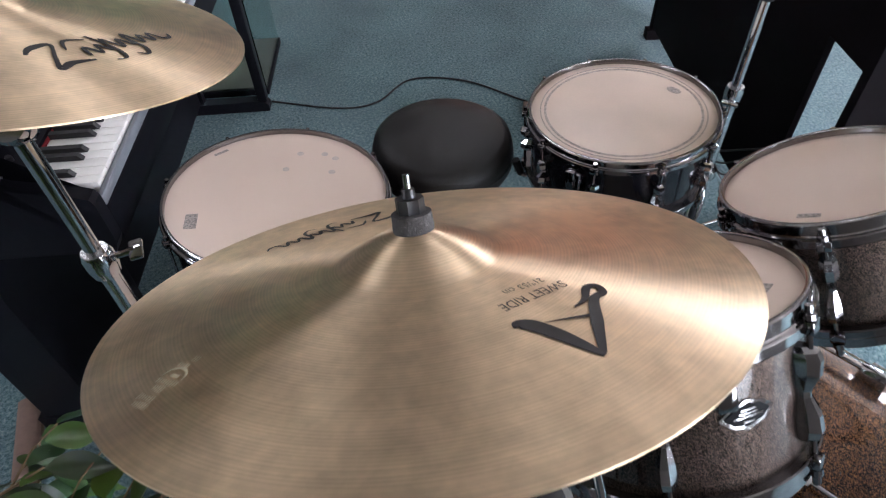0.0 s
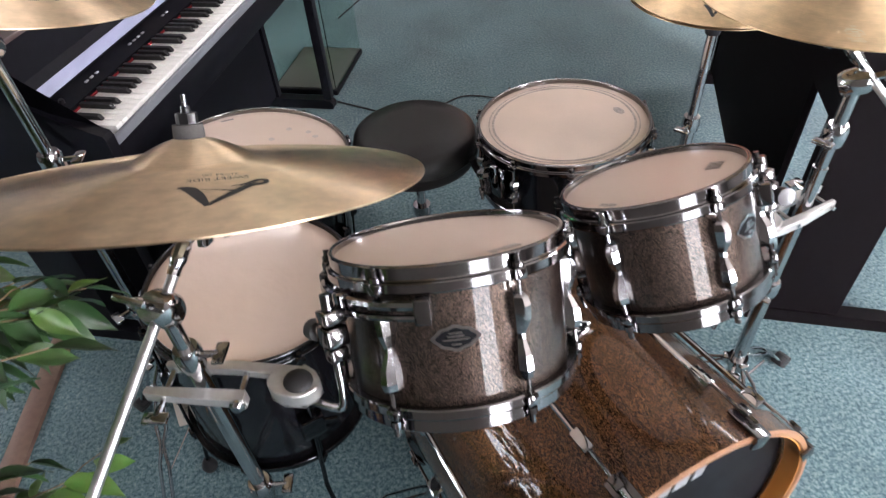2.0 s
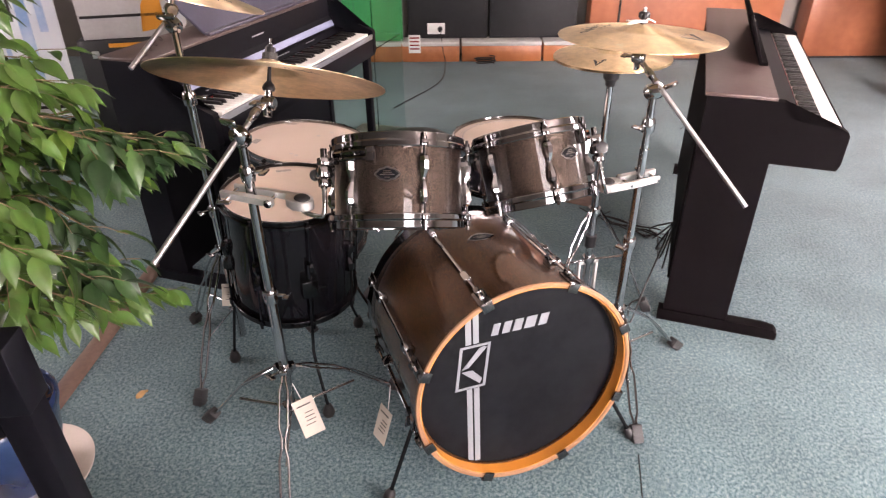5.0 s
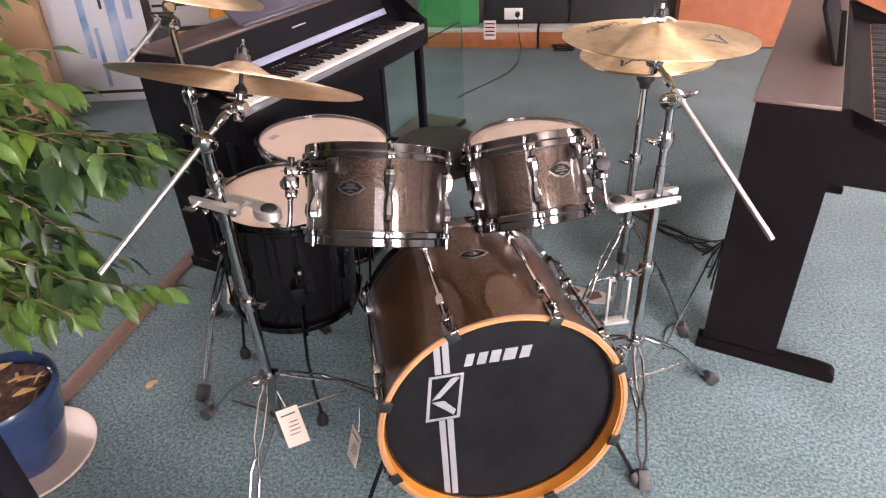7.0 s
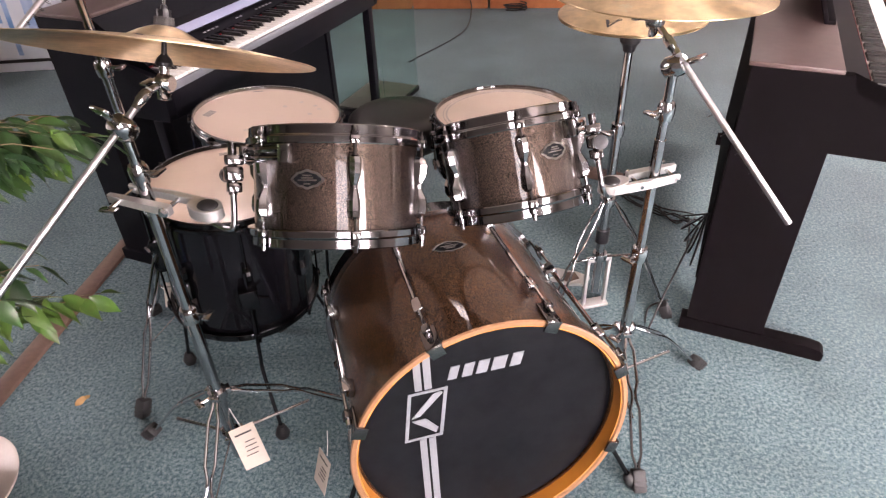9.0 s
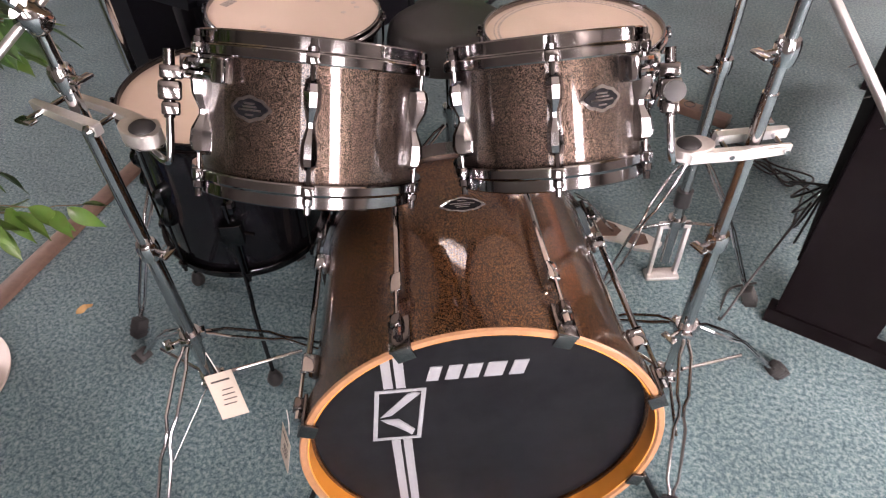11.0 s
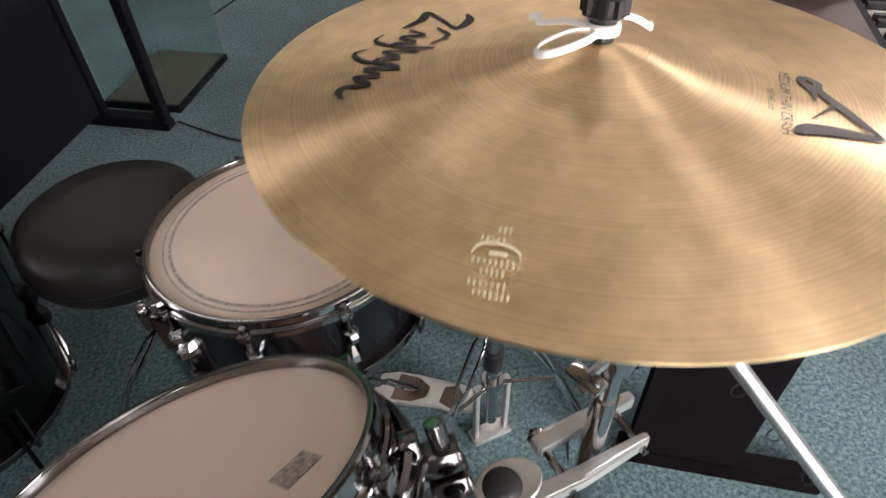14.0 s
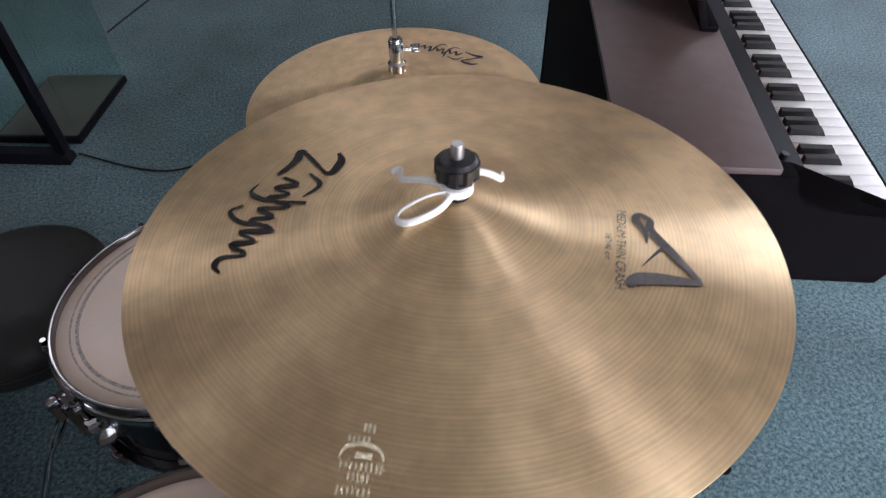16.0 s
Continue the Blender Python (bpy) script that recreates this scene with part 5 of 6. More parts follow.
lathe(bm, [(0.013, 0.248), (0.022, 0.248), (0.022, 0.272), (0.013, 0.272)], 20, closed=True)
part("hub", bm, CHROME, snare_stand)
# strainer on the snare's side
bm = BM()
box(bm, -0.016, 0.016, -0.205, -0.178, -0.10, -0.03, 0.004, Matrix.Rotation(radians(-75), 4, "Z"))
box(bm, -0.008, 0.008, -0.215, -0.20, -0.06, -0.02, 0.003, Matrix.Rotation(radians(-75), 4, "Z"))
part("strainer", bm, SMOKE, snare)

# printed marks on the drumheads
def head_mark(d, x, y, w, h, spin, name="head_label"):
    bm = BM()
    box(bm, -w / 2, w / 2, -h / 2, h / 2, -0.0092, -0.0084, 0, Matrix.Translation((x, y, 0)) @ Matrix.Rotation(radians(spin), 4, "Z"))
    part(name, bm, HEAD_PRINT, d, "small faded print on the drumhead")


HEAD_PRINT = material("faded_head_print", (0.20, 0.17, 0.15), 0.5, grain=0.8, grain_size=260, other=(0.55, 0.46, 0.39))
head_mark(tom_2, -0.095, -0.028, 0.026, 0.008, -70)
head_mark(tom_2, 0.070, -0.050, 0.030, 0.020, 35)
head_mark(tom_1, 0.030, -0.110, 0.045, 0.012, 10)
head_mark(floor_a, 0.0, 0.145, 0.045, 0.013, 5)
head_mark(floor_b, -0.030, 0.185, 0.030, 0.006, 5)
head_mark(floor_b, -0.165, 0.020, 0.040, 0.022, 60)
SMUDGE = material("grey_head_smudge", (0.50, 0.41, 0.36), 0.4, grain=0.6, grain_size=160, other=(0.66, 0.54, 0.46))
for x, y in ((0.05, 0.06), (0.10, 0.09), (0.14, 0.06), (0.15, 0.035), (0.12, 0.0), (-0.06, -0.10), (-0.045, -0.115)):
    bm = BM()
    lathe(bm, [(0, -0.0086), (0.0065, -0.0086), (0.007, -0.0090), (0, -0.0090)], 16, Matrix.Translation((x, y, 0)))
    part("smudge", bm, SMUDGE, floor_b, "grey smudge on the drumhead")
ring("head_ring", [(0.1500, -0.0091), (0.1545, -0.0091), (0.1545, -0.0085), (0.1500, -0.0085)], HEAD_PRINT, snare, 72, "dull ring pressed into the drumhead")
ring("head_ring", [(0.1600, -0.0091), (0.1625, -0.0091), (0.1625, -0.0085), (0.1600, -0.0085)], HEAD_PRINT, snare, 72)
bm = BM()
lathe(bm, [(0, -0.0086), (0.016, -0.0086), (0.016, -0.0091)], 24, Matrix.Translation((0.125, -0.028, 0)) @ Matrix.Diagonal((0.6, 1, 1, 1)))
part("head_label", bm, HEAD_PRINT, snare, "small oval print on the drumhead")

# drum stool legs
for a in (75, 195, 315):
    d = Vector((math.cos(radians(a)), math.sin(radians(a)), 0))
    double_leg(stool, d * 0.02 + Vector((0, 0, 0.30)), d * 0.24 + Vector((0, 0, 0.004)))

# bass drum spurs and their tags
for sign in (-1, 1):
    m_inv = bass.matrix_world.inverted()
    foot = Vector((0.010 + sign * 0.362, 0.02, 0.012))
    top = bass.matrix_world @ Vector((sign * 0.262, -0.105, -0.11))
    bm = BM()
    tube(bm, [m_inv @ top, m_inv @ foot], 0.0055, 12)
    part("spur", bm, BLACK_NICKEL, bass)
    bm = BM()
    q = along(m_inv @ foot, m_inv @ top)
    lathe(bm, [(0, -0.012), (0.010, -0.010), (0.016, 0.004), (0.015, 0.020), (0.008, 0.032), (0, 0.032)], 16, q)
    part("spur_foot", bm, RUBBER, bass)
    bm = BM()
    box(bm, -0.02, 0.02, -0.02, 0.02, -0.03, 0.03, 0.006, Matrix.Translation(m_inv @ top))
    wing(bm, m_inv @ top, Vector((sign, 0.2, 0.4)))
    part("spur_bracket", bm, SMOKE, bass)
badge(bass, Matrix.Translation((0, 0, -0.30)) @ Matrix.Rotation(math.pi, 4, "Z") @ Matrix.Rotation(math.pi / 2 * 0, 4, "X") @ Matrix.Translation((0, -0.2756, 0)), BLACK_HEAD, CHROME, 1.3, wrap=0.2756)

# ---- paper tags ----
PAPER = material("price_tag_paper", (0.42, 0.37, 0.31), 0.7, grain=0.1, grain_size=120)


def tag(at, target, spin, size=(0.05, 0.075), label="cream paper price tag on a string"):
    t = thing("price_tag", label, "tag", look(at, target) @ pose(0, 0, 0, 0, 0, spin), "price tags")
    w, h = size
    bm = BM()
    box(bm, -w / 2, w / 2, -h, 0, -0.0005, 0.0005)
    for v in bm.verts:
        v.co.z += -0.004
    part("card", bm, PAPER, t)
    bm = BM()
    for y0, y1, x0, x1 in ((-0.016, -0.009, -0.016, 0.018), (-0.030, -0.026, -0.016, 0.004), (-0.038, -0.034, -0.016, 0.008), (-0.046, -0.042, -0.016, 0.008), (-0.054, -0.050, -0.012, 0.012)):
        box(bm, x0 * w / 0.05, x1 * w / 0.05, (y0 * 0.7 + y1 * 0.3) * h / 0.075, (y0 * 0.3 + y1 * 0.7) * h / 0.075, -0.0052, -0.0044)
    part("printed_bars", bm, INK, t)
    bm = BM()
    tube(bm, [(0, -0.004, 0.001), (0.004, 0.03, 0), (0.008, 0.07, -0.004)], 0.0008, 6)
    part("string", bm, CORD, t)


tag((-0.530, 0.292, 0.172), (-0.45, -0.6, 0.6), -10, (0.060, 0.110))
tag((-0.325, 0.072, 0.285), (-1.25, -0.35, 0.5), 8, (0.048, 0.110))
tag((-0.690, 0.700, 0.330), (-0.75, -0.6, 0.6), 8, (0.045, 0.075))

# ---- floor things ----
rail = thing("floor_rail", "brown rounded cable rail lying across the carpet", "floor rail")
bm = BM()
a, b = Vector((-1.40, 0.32, 0)), Vector((-1.03, 1.47, 0))
side = Vector((0.95, -0.31, 0)).normalized()
prof = [(-0.034, 0.0005), (-0.030, 0.010), (-0.018, 0.016), (0, 0.018), (0.018, 0.016), (0.030, 0.010), (0.034, 0.0005)]
rows = [[bm.verts.new(p + side * o + Vector((0, 0, z))) for o, z in prof] for p in (a, b)]
for k in range(6):
    bm.faces.new((rows[0][k], rows[0][k + 1], rows[1][k + 1], rows[1][k]))
bm.faces.new(rows[0])
bm.faces.new(rows[1][::-1])
part("profile", bm, BROWN_RAIL, rail)

DRY_LEAF = material("dry_leaf", (0.42, 0.24, 0.09), 0.7, grain=0.4, grain_size=90)
fallen = thing("fallen_leaf", "curled dry brown leaf on the carpet", "leaf", pose(-1.015, 0.640, 0.001, 0, 0, 40))
bm = BM()
ribbon(bm, [(-0.022, 0), (-0.008, 0.006), (0.008, 0.002), (0.024, 0.008)], [0.002, 0.022, 0.018, 0.002], 5)
for v in bm.verts:
    v.co.z = 0.004 + abs(v.co.y) * 0.5 + 0.004 * math.sin(v.co.x * 180)
part("leaf_blade", bm, DRY_LEAF, fallen)

seam = thing("carpet_seam", "thin dark seam between two carpet widths", "carpet seam")
tagged(seam, kind="structure")
bm = BM()
tube(bm, [(0.362, -0.04, 0.0005), (0.235, -0.28, 0.0005), (-0.2, -1.1, 0.0005)], 0.0018, 6, 0.6)
part("seam_line", bm, RUBBER, seam)


def cable(points, label, r=0.0035):
    c = thing("cable", label, "cable", None, "floor cables")
    bm = BM()
    tube(bm, curve_points(points, 10), r, 8)
    part("cord", bm, RUBBER, c)


cable([(0.105, 2.27, 0.004), (0.28, 2.05, 0.004), (0.42, 1.98, 0.004), (0.62, 2.02, 0.004), (0.78, 1.86, 0.004), (0.86, 1.60, 0.004), (0.92, 1.44, 0.01)], "black power cord lying across the carpet")
random.seed(5)
for k in range(5):
    pts = [(0.90 + 0.03 * k, 1.36 - 0.02 * k, 0.012)]
    for j in range(5):
        pts.append((0.93 + 0.05 * j + random.uniform(-0.03, 0.03), 1.26 - 0.07 * j + random.uniform(-0.06, 0.06), 0.006 + 0.004 * k))
    pts.append((0.93, 0.72 + 0.03 * k, 0.05 + 0.03 * k))
    pts.append((0.90, 0.66, 0.30))
    cable(pts, "tangled black piano cable on the carpet", 0.003)
cable([(0.80, 0.62, 0.004), (0.72, 0.60, 0.004), (0.66, 0.50, 0.004), (0.74, 0.56, 0.10), (0.83, 0.60, 0.30)], "black cable hanging behind the piano", 0.003)
strip = thing("power_strip", "brown power strip lying on the carpet", "power strip", pose(0.90, 1.46, 0, 0, 0, -42))
bm = BM()
box(bm, -0.13, 0.13, -0.028, 0.028, 0, 0.035, 0.006)
part("housing", bm, BROWN_RAIL, strip)
bm = BM()
for x in (-0.08, -0.02, 0.04):
    lathe(bm, [(0.018, 0.0352), (0.021, 0.0358), (0.021, 0.0372), (0.018, 0.0372)], 18, Matrix.Translation((x, 0, 0)), closed=True)
part("outlet", bm, PLASTIC, strip)

# ---- glass display case ----
CASE_GLASS = glass_material("case_glass", (0.86, 0.95, 0.93))
CASE_BASE = material("brown_grey_base", (0.075, 0.070, 0.058), 0.4, grain=0.3, grain_size=60)
case = thing("display_case", "frameless glass display case on a dark base", "display case", pose(0.118, 2.588, 0, 0, 0, PIANO_TURN))
bm = BM()
box(bm, -0.155, 0.155, -0.21, 0.21, 0.0, 0.026, 0.003)
part("base", bm, PIANO_BLACK, case)
# Top face of the base, a lighter grey-brown than its edges.
bm = BM()
box(bm, -0.143, 0.143, -0.198, 0.198, 0.0265, 0.030, 0.001)
part("base_mat", bm, CASE_BASE, case, "lighter grey-brown top face of the base")
for x0, x1, y0, y1 in ((-0.150, 0.150, -0.205, -0.199), (-0.150, 0.150, 0.199, 0.205), (-0.150, -0.144, -0.1985, 0.1985), (0.144, 0.150, -0.1985, 0.1985)):
    bm = BM()
    box(bm, x0, x1, y0, y1, 0.0265, 1.70)
    g = part("glass_pane", bm, CASE_GLASS, case)
    g.visible_shadow = False
for z in (0.60, 1.10):
    bm = BM()
    box(bm, -0.143, 0.143, -0.198, 0.198, z, z + 0.006)
    g = part("glass_shelf", bm, CASE_GLASS, case)
    g.visible_shadow = False

# ---- far wall ----
GREEN = material("green_board", (0.02, 0.26, 0.08), 0.5, grain=0.2, stain=0.3)
BLACK_PANEL = material("black_cabinet", (0.018, 0.018, 0.020), 0.45, grain=0.4, grain_size=25)
WHITE = material("white_plastic", (0.8, 0.8, 0.78), 0.35, grain=0.05)
GREY_TOP = material("grey_ledge", (0.52, 0.51, 0.49), 0.5, grain=0.2)
DUCT = material("orange_wood_duct", (0.45, 0.16, 0.06), 0.35, grain=0.5, grain_size=16, other=(0.30, 0.09, 0.03))
for u0, u1 in ((-1.10, -0.14), (-0.12, 0.56), (0.58, 0.92)):
    d = thing("heating_duct", "low wooden skirting duct with a grey ledge", "skirting duct", room((u0 + u1) / 2, 4.42), "skirting ducts")
    w = (u1 - u0) / 2
    bm = BM()
    box(bm, -w, w, -0.10, 0.10, 0, 0.13, 0.004)
    part("casing", bm, DUCT, d)
    bm = BM()
    box(bm, -w, w, -0.104, 0.10, 0.131, 0.165, 0.006)
    part("ledge", bm, GREY_TOP, d)
for u0, u1 in ((-0.58, 0.10), (0.12, 0.86)):
    d = thing("black_cabinet", "tall black cabinet against the far wall", "cabinet", room((u0 + u1) / 2, 4.52, 0.166), "black cabinets")
    w = (u1 - u0) / 2
    bm = BM()
    box(bm, -w, w, -0.06, 0.06, 0, 1.1, 0.004)
    part("body", bm, BLACK_PANEL, d)
    bm = BM()
    box(bm, -w + 0.02, w - 0.02, -0.066, -0.061, 0.02, 1.06, 0.002)
    part("door", bm, BLACK_PANEL, d)
sock = thing("wall_socket", "white double wall socket with a black plug", "socket", room(-0.34, 4.45, 0.25))
bm = BM()
box(bm, -0.075, 0.075, -0.012, 0.0, -0.045, 0.045, 0.004)
part("plate", bm, WHITE, sock)
bm = BM()
lathe(bm, [(0, 0), (0.022, 0), (0.020, 0.035), (0, 0.037)], 16, Matrix.Translation((0.035, -0.012, 0)) @ Matrix.Rotation(math.pi / 2, 4, "X"))
part("plug", bm, PLASTIC, sock)
p0 = room(-0.30, 4.40, 0.24).translation
p1 = room(-0.26, 4.20, 0.02).translation
p2 = room(-0.30, 3.7, 0.004).translation
p3 = room(-0.60, 3.1, 0.004).translation
cable([p0, (p0 + p1) / 2 - Vector((0, 0, 0.03)), p1, p2, p3], "black mains cord running from the wall socket", 0.004)
coil = thing("coiled_cable", "coiled black cable on the floor by the wall", "cable", room(0.08, 4.24, 0.0))
bm = BM()
random.seed(3)
tube(bm, curve_points([(0.09 * math.cos(k * 0.8) * random.uniform(0.7, 1.1), 0.05 * math.sin(k * 0.8) * random.uniform(0.7, 1.1), 0.006 + 0.0022 * k) for k in range(26)], 4), 0.005, 6)
part("cord", bm, RUBBER, coil)
board = thing("green_board", "bright green display board by the far wall", "board", room(-0.84, 4.36, 0.17))
bm = BM()
box(bm, -0.28, 0.22, -0.012, 0.012, 0, 1.2, 0.003)
part("panel", bm, GREEN, board)
card = thing("price_card", "small white and red price card", "card", room(-0.52, 4.30, 0.08))
bm = BM()
box(bm, -0.05, 0.05, -0.002, 0.002, 0, 0.15)
part("sheet", bm, WHITE, card)
bm = BM()
for z in (0.03, 0.06, 0.09, 0.12):
    box(bm, -0.04, 0.04, -0.0035, -0.0022, z, z + 0.012)
part("printed_bars", bm, RED_FELT, card)
for u0, u1, v, h in ((0.94, 2.50, 4.38, 1.05), (2.75, 3.6, 4.42, 0.75)):
    d = thing("wooden_cabinet", "reddish cherry veneer cabinet against the far wall", "cabinet", room((u0 + u1) / 2, v), "wooden cabinets")
    w = (u1 - u0) / 2
    bm = BM()
    box(bm, -w, w, -0.08, 0.12, 0.02, h, 0.005)
    part("body", bm, WOOD_RED, d)
    bm = BM()
    box(bm, -w + 0.01, w - 0.01, -0.06, 0.10, 0.0, 0.02)
    part("plinth", bm, BLACK_PANEL, d)
    bm = BM()
    box(bm, -w - 0.01, w + 0.01, -0.095, 0.12, h + 0.001, h + 0.025, 0.004)
    part("top_board", bm, WOOD_RED, d)
# black piano at the far side
far = thing("upright_piano", "black upright piano on a castor base", "piano", pose(4.35, 2.55, 0, 0, 0, -30))
bm = BM()
box(bm, 0.0, 0.35, -0.7, 0.7, 0.10, 1.15, 0.01)
part("body", bm, PIANO_BLACK, far)
for y in (-0.66, 0.66):
    bm = BM()
    box(bm, -0.32, 0.33, y - 0.045, y + 0.045, 0.03, 0.10, 0.008)
    part("base_block", bm, PIANO_BLACK, far)
    bm = BM()
    box(bm, -0.30, -0.23, y - 0.035, y + 0.035, 0.10, 0.62, 0.008)
    part("front_leg", bm, PIANO_BLACK, far)
    for x in (-0.26, 0.26):
        bm = BM()
        lathe(bm, [(0, -0.012), (0.015, -0.012), (0.016, 0), (0.015, 0.012), (0, 0.012)], 16, Matrix.Translation((x, y, 0.0165)) @ Matrix.Rotation(math.pi / 2, 4, "X"))
        part("castor", bm, BROWN_RAIL, far)
bm = BM()
box(bm, -0.32, 0.0, -0.7, 0.7, 0.62, 0.76, 0.01)
part("key_slip", bm, PIANO_BLACK, far)

# ---- boxes and poster behind the plant ----
CARDBOARD = material("cardboard", (0.46, 0.30, 0.17), 0.8, grain=0.25, grain_size=70, stain=0.2)
TAPE = material("packing_tape", (0.55, 0.42, 0.26), 0.3, grain=0.1)
for x, y, w, d_, h, rz in ((-2.42, 3.45, 0.36, 0.30, 0.42, 12), (-2.90, 3.50, 0.40, 0.40, 0.62, -8), (-2.62, 3.95, 0.50, 0.40, 0.85, 5)):
    b = thing("cardboard_box", "brown cardboard box with taped flaps", "box", pose(x, y, 0, 0, 0, rz), "cardboard boxes")
    bm = BM()
    box(bm, -w / 2, w / 2, -d_ / 2, d_ / 2, 0, h, 0.004)
    part("carton", bm, CARDBOARD, b)
    bm = BM()
    box(bm, -0.025, 0.025, -d_ / 2 - 0.001, d_ / 2 + 0.001, h + 0.0005, h + 0.0015)
    box(bm, -0.025, 0.025, -d_ / 2 - 0.0015, -d_ / 2 - 0.0005, h - 0.10, h)
    part("tape", bm, TAPE, b)
ORANGE_PRINT = material("orange_print", (0.75, 0.30, 0.03), 0.5, grain=0.2)
GREY_CARTON = material("printed_grey_carton", (0.50, 0.48, 0.47), 0.55, grain=0.15, grain_size=50, stain=0.2)
flight = thing("black_case", "black hard case with a yellow label behind the piano", "case", pose(-1.16, 3.18, 0, 0, 0, -6))
bm = BM()
box(bm, -0.27, 0.27, -0.17, 0.17, 0, 0.62, 0.012)
part("body", bm, BLACK_PANEL, flight)
bm = BM()
box(bm, -0.10, 0.10, -0.1725, -0.1705, 0.575, 0.598)
part("label", bm, ORANGE_PRINT, flight, "yellow paper label")
for x in (-0.18, 0.18):
    bm = BM()
    box(bm, x - 0.02, x + 0.02, -0.178, -0.1705, 0.52, 0.56, 0.002)
    part("latch", bm, STEEL, flight)
carton = thing("printed_carton", "grey printed carton with an orange picture on a black case", "box", pose(-1.13, 3.18, 0.6205, 0, 0, -4))
bm = BM()
box(bm, -0.26, 0.26, -0.16, 0.16, 0, 0.30, 0.004)
part("carton", bm, GREY_CARTON, carton)
bm = BM()
prism(bm, [(0.06, 0.03), (0.19, 0.05), (0.20, 0.09), (0.16, 0.12), (0.19, 0.20), (0.12, 0.24), (0.08, 0.17), (0.10, 0.10)], 0.0015, Matrix.Translation((0, -0.1605, 0)) @ Matrix.Rotation(math.pi / 2, 4, "X"))
part("picture_field", bm, ORANGE_PRINT, carton)
bm = BM()
box(bm, -0.25, 0.25, -0.162, -0.1605, 0.115, 0.13)
part("dark_rule", bm, INK, carton)
POSTER = material("poster_paper", (0.72, 0.74, 0.78), 0.5, grain=0.1, grain_size=20, stain=0.25, stain_size=3, other=(0.50, 0.60, 0.74))
POSTER_BLUE = material("poster_blue", (0.10, 0.26, 0.55), 0.5, stain=0.7, stain_size=5, other=(0.6, 0.68, 0.78))
POSTER_RED = material("poster_maroon", (0.22, 0.06, 0.07), 0.5, grain=0.2)
banner = thing("display_banner", "white and blue product banner leaning in the corner", "banner", pose(-2.02, 3.75, 0.0, -6, 0, -8))
bm = BM()
box(bm, -0.34, 0.34, -0.006, 0.006, 0.0, 1.25, 0.002)
part("sheet", bm, POSTER, banner)
bm = BM()
box(bm, -0.33, -0.02, -0.009, -0.0065, 0.93, 1.02)
part("title_field", bm, POSTER_RED, banner)
bm = lettering("D series", (-0.20, 0.945), (-0.04, 0.945), 0.05)
for v in bm.verts:
    v.co = Vector((v.co.x, -0.0105, v.co.y))
part("lettering", bm, WHITE, banner)
bm = BM()
for k, (x, w, z0, z1) in enumerate(((-0.10, 0.05, 0.30, 0.86), (0.10, 0.07, 0.22, 0.80), (0.22, 0.05, 0.55, 1.16), (-0.02, 0.03, 0.10, 0.5))):
    box(bm, x, x + w, -0.0085, -0.0065, z0, z1)
part("picture_field", bm, POSTER_BLUE, banner)
bm = BM()
box(bm, 0.055, 0.075, -0.009, -0.0065, 0.62, 1.2)
box(bm, -0.30, 0.30, -0.0095, -0.0065, 0.055, 0.075)
part("dark_rule", bm, INK, banner)

# ---- potted fig ----
GLAZE = material("blue_glaze", (0.020, 0.042, 0.105), 0.18, coat=0.6, grain=0.3, grain_size=30, stain=0.4, other=(0.012, 0.022, 0.06))
SOIL = material("potting_soil", (0.085, 0.045, 0.028), 0.95, grain=0.7, grain_size=110, bump=1.0, other=(0.035, 0.018, 0.012))
SAUCER = material("cream_saucer", (0.62, 0.52, 0.44), 0.4, grain=0.15, stain=0.25)
BARK = material("grey_bark", (0.26, 0.19, 0.13), 0.85, grain=0.5, grain_size=60, bump=0.6)
TWIG = material("twig_bark", (0.16, 0.11, 0.06), 0.8, grain=0.4, grain_size=80)


def leaf_material():
    mat = material("fig_leaf", (0.045, 0.105, 0.028), 0.34, spec=0.42)
    t = mat.node_tree
    bsdf = t.nodes["Principled BSDF"]
    info = t.nodes.new("ShaderNodeObjectInfo")
    ramp = t.nodes.new("ShaderNodeValToRGB")
    e = ramp.color_ramp.elements
    e[0].position, e[0].color = 0.0, (0.015, 0.042, 0.014, 1)
    e[1].position, e[1].color = 1.0, (0.12, 0.22, 0.022, 1)
    e.new(0.55).color = (0.036, 0.092, 0.026, 1)
    e.new(0.85).color = (0.050, 0.118, 0.027, 1)
    t.links.new(info.outputs["Random"], ramp.inputs["Fac"])
    coord = t.nodes.new("ShaderNodeTexCoord")
    tex = t.nodes.new("ShaderNodeTexNoise")
    tex.inputs["Scale"].default_value = 40
    t.links.new(coord.outputs["Object"], tex.inputs["Vector"])
    mix = t.nodes.new("ShaderNodeMix")
    mix.data_type, mix.blend_type = "RGBA", "MULTIPLY"
    mix.inputs["Factor"].default_value = 0.45
    t.links.new(ramp.outputs["Color"], mix.inputs["A"])
    t.links.new(tex.outputs["Color"], mix.inputs["B"])
    t.links.new(mix.outputs["Result"], bsdf.inputs["Base Color"])
    bsdf.inputs["Subsurface Weight"].default_value = 0.0
    return mat


LEAF = leaf_material()
px, py = -1.30, 0.40
fig = thing("potted_fig", "leafy weeping fig in a glazed blue pot", "plant", pose(px, py, 0))
bm = BM()
lathe(bm, [(0.0, 0.016), (0.10, 0.016), (0.112, 0.05), (0.135, 0.14), (0.148, 0.215), (0.158, 0.245), (0.160, 0.265), (0.154, 0.275), (0.146, 0.268), (0.140, 0.240), (0, 0.235)], 56)
part("pot", bm, GLAZE, fig, "glossy dark blue glazed pot", sharp=50)
bm = BM()
